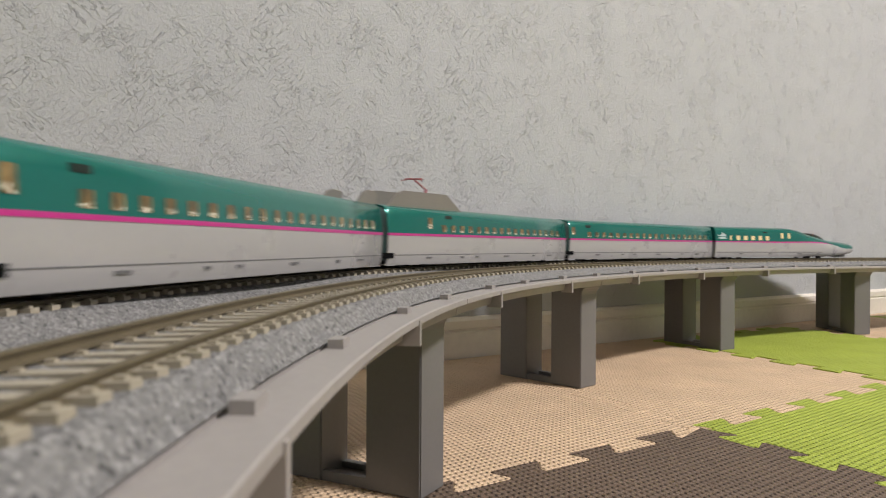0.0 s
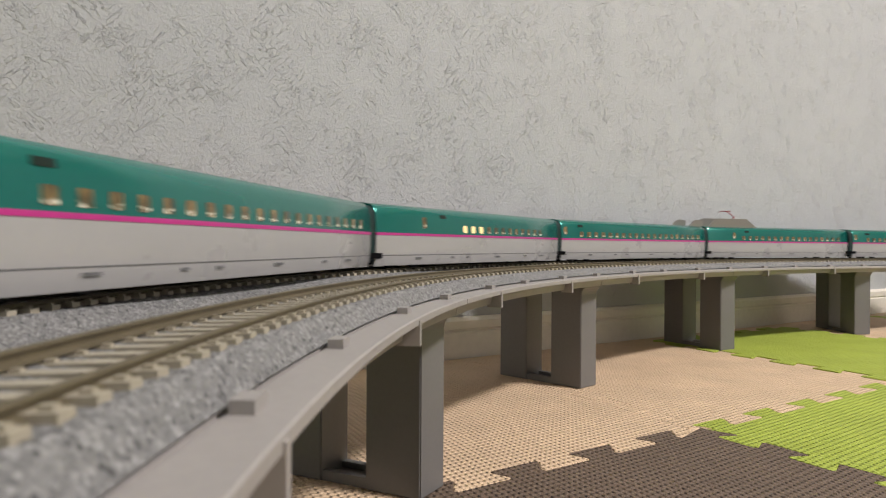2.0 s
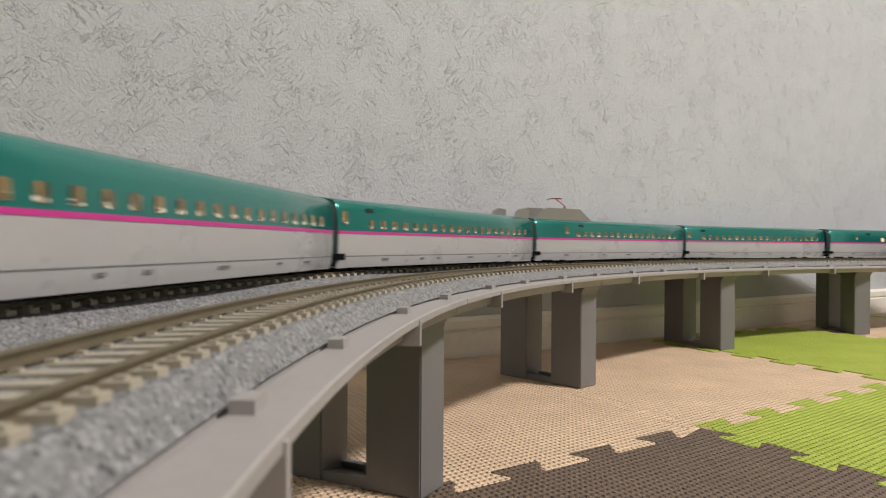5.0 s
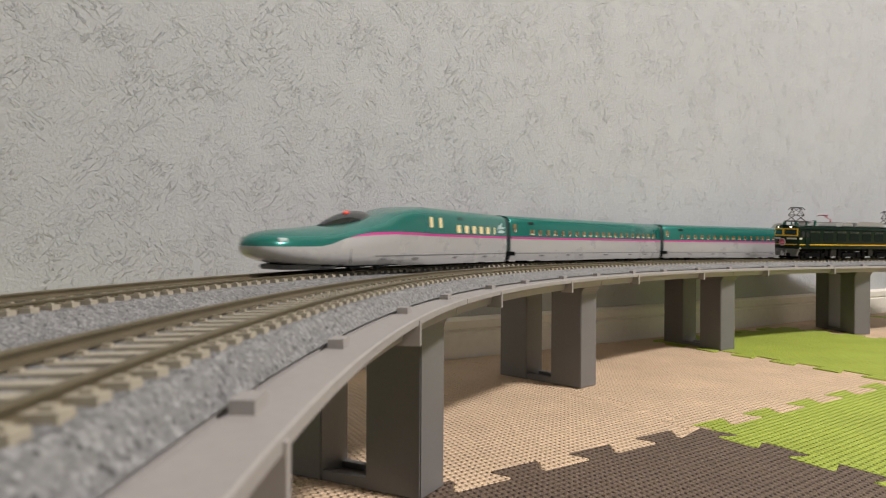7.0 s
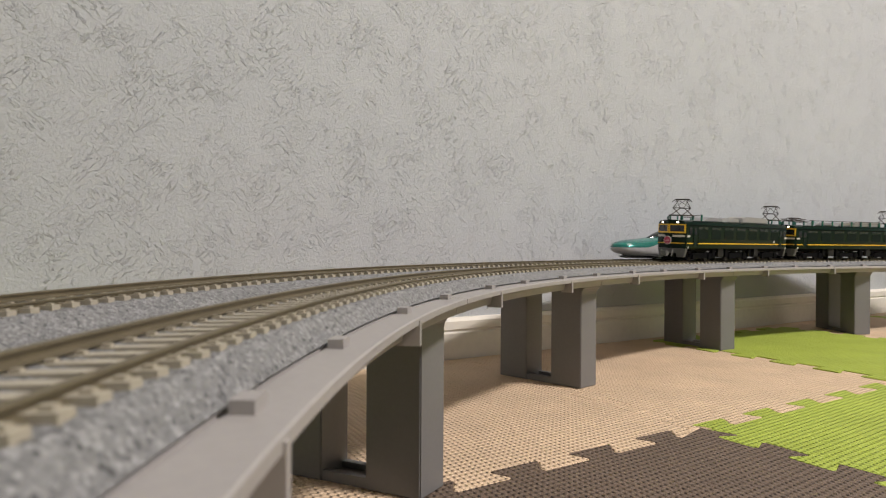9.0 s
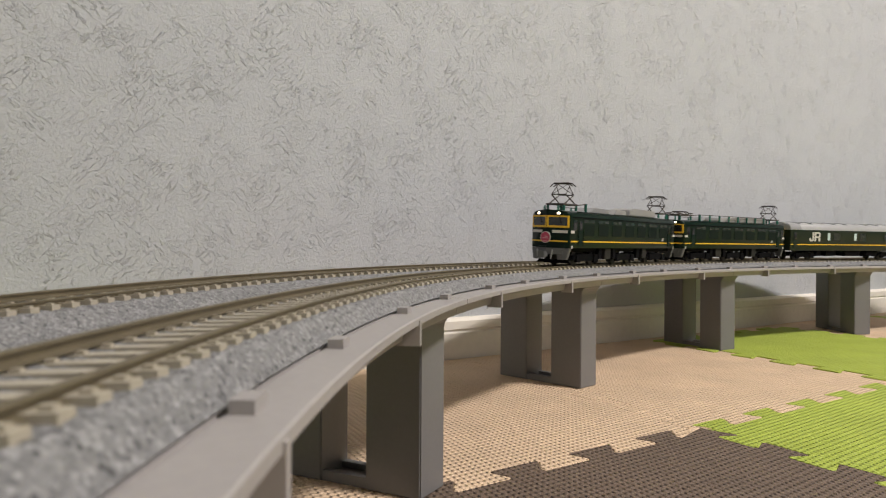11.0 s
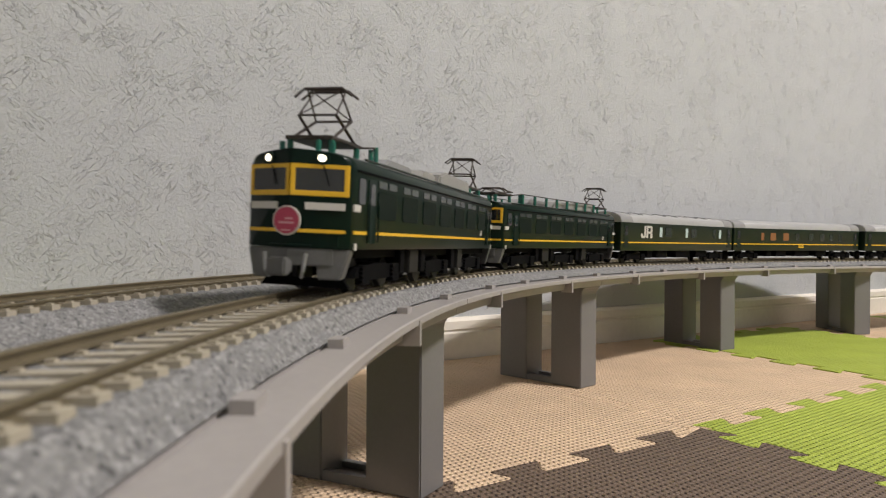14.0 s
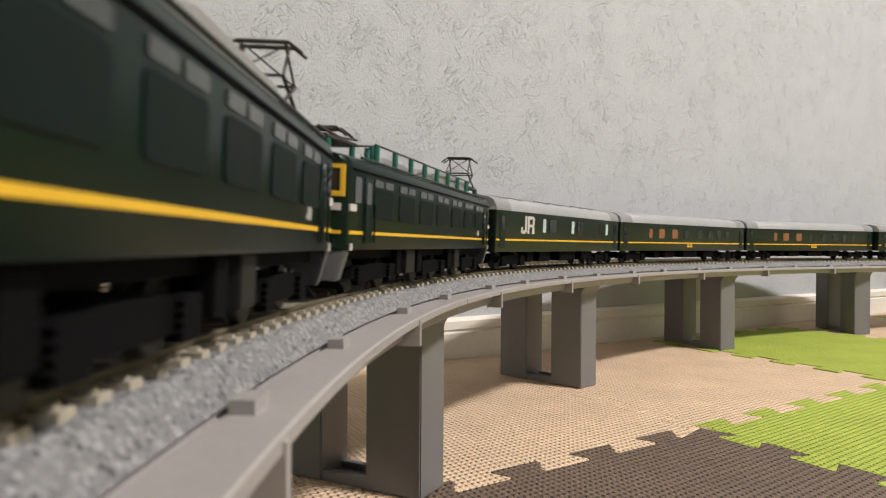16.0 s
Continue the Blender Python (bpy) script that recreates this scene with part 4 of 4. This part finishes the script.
def coach(van=False):
    Lh = 115.0 if van else 128.2
    t = thing("baggage_van" if van else "sleeping_car", "dark green baggage van with a white emblem and silver roof" if van else "dark green sleeping car with a yellow line and silver roof", "coach", "night train coaches")
    half, low, top, crown = 16.4, 11.0, 37.6, 43.0
    side, roof = box_body(2 * Lh, half, low, top, crown)
    xs = [-Lh, -Lh + 0.6, 0, Lh - 0.6, Lh]

    def ring(x, pts):
        return [(max(0.01, w - (0.8 if abs(x) > Lh - 0.1 else 0)), z) for w, z in pts]
    part("body", [hull(xs, lambda x: ring(x, side) + [(0.01, top - 3)])], M_COACH, t, "glossy dark green body", smooth=True)
    part("roof", [hull(xs, lambda x: [(0.01, top - 3)] + ring(x, [side[-1]] + roof))], M_SILVER, t, "satin silver roof", smooth=True)
    for e in (-1, 1):
        part("roof_cap", [hull([e * (Lh - 20), e * (Lh - 0.2)], lambda x: [(0.01, top - 3)] + [(w + (0.15 if w > 1 else 0), z + 0.15) for w, z in [side[-1]] + roof])], M_GREY, t, "dull grey roof end", smooth=True)
        part("gangway", [block(min(e * Lh, e * (Lh + 3)), max(e * Lh, e * (Lh + 3)), -6, 6, 12, 34)], M_DARK, t, "black gangway")
        for y in (-half, half):
            part("door", [plate(e * (Lh - 9) - 3.6, e * (Lh - 9) + 3.6, 13.5, 33.5, y, 0.25)], M_COACH, t)
            part("door_window", [plate(e * (Lh - 9) - 2.0, e * (Lh - 9) + 2.0, 24, 31.5, y + (0.2 if y > 0 else -0.2), 0.22)], M_GLASS, t)
        part("buffer", [block(min(e * Lh, e * (Lh + 4)), max(e * Lh, e * (Lh + 4)), -2, 2, 6.5, 9.5)], M_DARK, t)
        bogie(t, e * (Lh - 32), 26)
    for y in (-half, half):
        part("line", [block(-Lh + 1, Lh - 1, y - 0.2, y + 0.2, 17.5, 18.5)], M_YELLOW, t, "thin yellow line")
    if van:
        emblem_bars(t, 70, 21.8, 10.6, half + 0.1, M_CREAM, 1.5)
        for x, w, m in ((44, 2.4, M_PALE), (32, 3.0, M_SHADE), (26, 3.0, M_SHADE), (-8, 2.4, M_PALE), (-20, 2.6, M_SHADE), (-26, 2.6, M_SHADE), (-70, 2.6, M_SHADE), (-84, 2.6, M_PALE)):
            for y in (-half, half):
                part("window", [plate(x - w, x + w, 23.0, 31.5, y, 0.3)], m, t)
        for k in range(9):
            x = -88 + k * 22
            part("roof_rib", [hull([x, x + 8], lambda q: [(0.01, top - 2)] + [(w * 0.9 + 0.1, z + 0.5) for w, z in roof])], M_SHADE if k % 3 else M_GREY, t, "roof vent panel")
    else:
        for x, w, m in ((76, 2.6, M_AMBER), (56, 5.2, M_AMBER), (31, 5.2, M_AMBER), (8, 4.2, M_SHADE), (-20, 4.6, M_SHADE), (-44, 4.6, M_SHADE), (-64, 4.2, M_SHADE), (-84, 4.2, M_SHADE)):
            for y in (-half, half):
                part("window", [plate(x - w, x + w, 22.0, 30.2, y, 0.3)], m, t, "window glowing dimly amber" if m is M_AMBER else "")
        for y in (-half, half):
            part("crest", [block(-5.5, 5.5, y - 0.3, y + 0.3, 14.2, 15.2), block(-5, -1, y - 0.3, y + 0.3, 15.8, 17.0), block(1, 5, y - 0.3, y + 0.3, 15.8, 17.0)], M_YELLOW, t, "small gold crest")
    for x, w in ((-48, 24), (-8, 30), (34, 20), (58, 10)):
        part("equipment_box", [block(x - w / 2, x + w / 2, -13.5, 13.5, 4.6, 11)], M_DARK, t, bevel=0.6)
    return t


M_CAB = bpy.data.materials.new("carriage_window")


def carriage_window():
    """Tinted pane over tan seats: vertical seat backs and pale headrests behind glass."""
    m = M_CAB
    m.use_nodes = True
    b = m.node_tree.nodes["Principled BSDF"]
    b.inputs["Roughness"].default_value = 0.15
    b.inputs["Coat Weight"].default_value = 0.4
    mp = coords(m)
    info = node(m, "ShaderNodeObjectInfo")
    sc = node(m, "ShaderNodeVectorMath")
    sc.operation = "ADD"
    join(m, mp, "Vector", sc, 0), join(m, info, "Random", sc, 1)
    sep = node(m, "ShaderNodeSeparateXYZ")
    join(m, mp, "Vector", sep, "Vector")
    st = node(m, "ShaderNodeMapping")
    st.inputs["Scale"].default_value = (1.0, 0.0, 0.16)
    join(m, sc, "Vector", st, "Vector")
    n = node(m, "ShaderNodeTexNoise", Scale=620.0, Detail=2.0)
    join(m, st, "Vector", n, "Vector")
    r = ramp(m, [(0.38, (0.03, 0.04, 0.025)), (0.47, (0.10, 0.07, 0.03)), (0.56, (0.20, 0.13, 0.052)), (0.68, (0.36, 0.26, 0.12))])
    join(m, n, "Fac", r, "Fac")
    # pale head covers low in the pane
    low = node(m, "ShaderNodeMapRange")
    low.inputs["From Min"].default_value, low.inputs["From Max"].default_value = -0.0006, -0.0013
    join(m, sep, "Z", low, "Value")
    dots = node(m, "ShaderNodeTexNoise", Scale=900.0, Detail=0.0)
    join(m, sc, "Vector", dots, "Vector")
    cut = ramp(m, [(0.54, (0, 0, 0)), (0.60, (1, 1, 1))])
    join(m, dots, "Fac", cut, "Fac")
    both = node(m, "ShaderNodeMath")
    both.operation = "MULTIPLY"
    join(m, low, "Result", both, 0), join(m, cut, "Color", both, 1)
    mix = m.node_tree.nodes.new("ShaderNodeMix")
    mix.data_type = "RGBA"
    m.node_tree.links.new(both.outputs[0], mix.inputs[0])
    m.node_tree.links.new(r.outputs["Color"], mix.inputs[6])
    mix.inputs[7].default_value = (0.8, 0.74, 0.58, 1)
    m.node_tree.links.new(mix.outputs[2], b.inputs["Base Color"])


carriage_window()
M_SEAM = material("dark_seam", (0.12, 0.12, 0.12), 0.6)
M_SIGN = material("sign_black", (0.01, 0.02, 0.015), 0.2)
M_WARM = material("warm_window", (0.5, 0.42, 0.25), 0.25, emit=(1.0, 0.72, 0.3), power=0.28)
M_TAIL = material("tail_red", (0.5, 0.05, 0.04), 0.3, emit=(1.0, 0.1, 0.05), power=0.5)
M_CLEAR = material("clear_lens", (0.45, 0.55, 0.52), 0.12, 0.0, 0.6)
M_PALE = worn("pale_blue", (0.42, 0.52, 0.52), 0.4, 700, 0.06, 0.0)
M_PALEPINK = worn("pale_pink", (0.6, 0.3, 0.34), 0.4, 700, 0.06, 0.0)
M_LOUVRE = worn("louvre_green", (0.0036, 0.0095, 0.0072), 0.6, 900, 0.15, 0.1, spec=0.12)
M_SHADE = material("smoked_pane", (0.012, 0.019, 0.015), 0.2, 0.0, 0.3)
M_COACH = worn("coach_green", (0.0032, 0.0115, 0.0072), 0.3, 700, 0.12, 0.0, spec=0.3)
M_PANTO = worn("dark_bronze", (0.05, 0.04, 0.035), 0.45, 900, 0.15, 0.0, metal=0.4)
M_POST = worn("post_green", (0.01, 0.12, 0.085), 0.4, 900, 0.1, 0.0)
M_UNDER = worn("buffer_grey", (0.095, 0.095, 0.093), 0.5, 900, 0.12, 0.05)
M_ROOFBOX = worn("roof_box_grey", (0.26, 0.255, 0.24), 0.5, 700, 0.08, 0.03)
M_OLIVE = worn("olive_grey", (0.014, 0.0135, 0.012), 0.6, 900, 0.12, 0.05, spec=0.25)


# ---- the trains on their tracks ----------------------------------------------
SIDE2 = 59.8                    # the far train's gaps are timed along its inner side
_acc = [0.0]
for _i in range(1, len(LINE)):
    _p, _q = line((_i - 1) * DS - LINE0, SIDE2), line(_i * DS - LINE0, SIDE2)
    _acc.append(_acc[-1] + math.hypot(_q[0] - _p[0], _q[1] - _p[1]))
FAR_LEN = np.array(_acc)
FAR_S = np.arange(len(LINE)) * DS - LINE0
FAR_LEN -= np.interp(0.0, FAR_S, FAR_LEN)


def far_s(length):
    return float(np.interp(length, FAR_LEN, FAR_S))


def stand(sa, sb, track, z, lean):
    """A vehicle on two pivots, heading from a to b."""
    ax, ay, _ = line(sa, track)
    bx, by, _ = line(sb, track)
    turn = math.degrees(math.atan2(by - ay, bx - ax))
    return pose((ax + bx) / 2 * MM, (ay + by) / 2 * MM, z * MM, 0, 0, turn) @ pose(0, 0, 0, lean, 0, 0)


TIMES = [i * 0.5 for i in range(33)]
CAR = 290.7


def express():
    """Ten cars; the first and last end in a nose."""
    cars = []
    plain = middle_car()
    bright = middle_car(lit=(9, 10, 11), windows=12)
    power = middle_car(raised=True, windows=17)
    follower = middle_car(end_fairing=True)
    for i in range(1, 11):
        if i == 1:
            ob = nose_car()
        elif i == 10:
            ob = copy_thing(cars[0], Matrix())
        elif i == 3:
            ob = power
        elif i == 7:
            ob = copy_thing(power, Matrix())
        elif i == 4:
            ob = follower
        elif i == 8:
            ob = copy_thing(follower, Matrix())
        elif i == 5:
            ob = bright
        elif i == 2:
            ob = plain
        else:
            ob = copy_thing(plain, Matrix())
        cars.append(ob)
    return cars


def night_train():
    first = locomotive(True)
    second = locomotive(False)
    van = coach(True)
    c = coach(False)
    return [first, second, van, c] + [copy_thing(c, Matrix()) for _ in range(2)]


EXPRESS, NIGHT = express(), night_train()


def enlarge(cars, wide, high):
    """Set the final width and height of the cars, mesh by mesh."""
    done = set()
    for car in cars:
        for ob in car.children_recursive:
            if ob.data.name not in done:
                done.add(ob.data.name)
                ob.data.transform(Matrix.Diagonal((1, wide, high, 1)))


enlarge(NIGHT[:2], 1.06, 1.045)
enlarge(NIGHT[2:], 1.04, 1.07)
NIGHT_HALF = [104.6, 104.6, 115.0, 128.2, 128.2, 128.2]
NIGHT_FRONT = [0.0, 231.0, 456.0, 694.0, 957.0, 1219.0]


def motions():
    for i, car in enumerate(EXPRESS):
        rows = []
        for t in TIMES:
            gap = 449.8 + 286.2 * t - 1.518 * t * t     # the joint behind the third car
            rear = gap + (2 - i) * CAR
            if i == 9:                                  # runs backwards, nose to the rear
                mid = rear + 145.0
                m = stand(far_s(mid + 100), far_s(mid - 100), T2, Z2, -CANT)
            else:
                mid = rear + 145.0
                m = stand(far_s(mid - 100), far_s(mid + 100), T2, Z2, CANT)
            rows.append((t, m))
        walk(car, rows)
    for i, car in enumerate(NIGHT):
        rows = []
        for t in TIMES:
            mid = 386.0 - 118.0 * (t - 12.5) + NIGHT_FRONT[i] + NIGHT_HALF[i]
            rows.append((t, stand(mid + 72, mid - 72, T1, Z1, -CANT)))
        walk(car, rows)


motions()
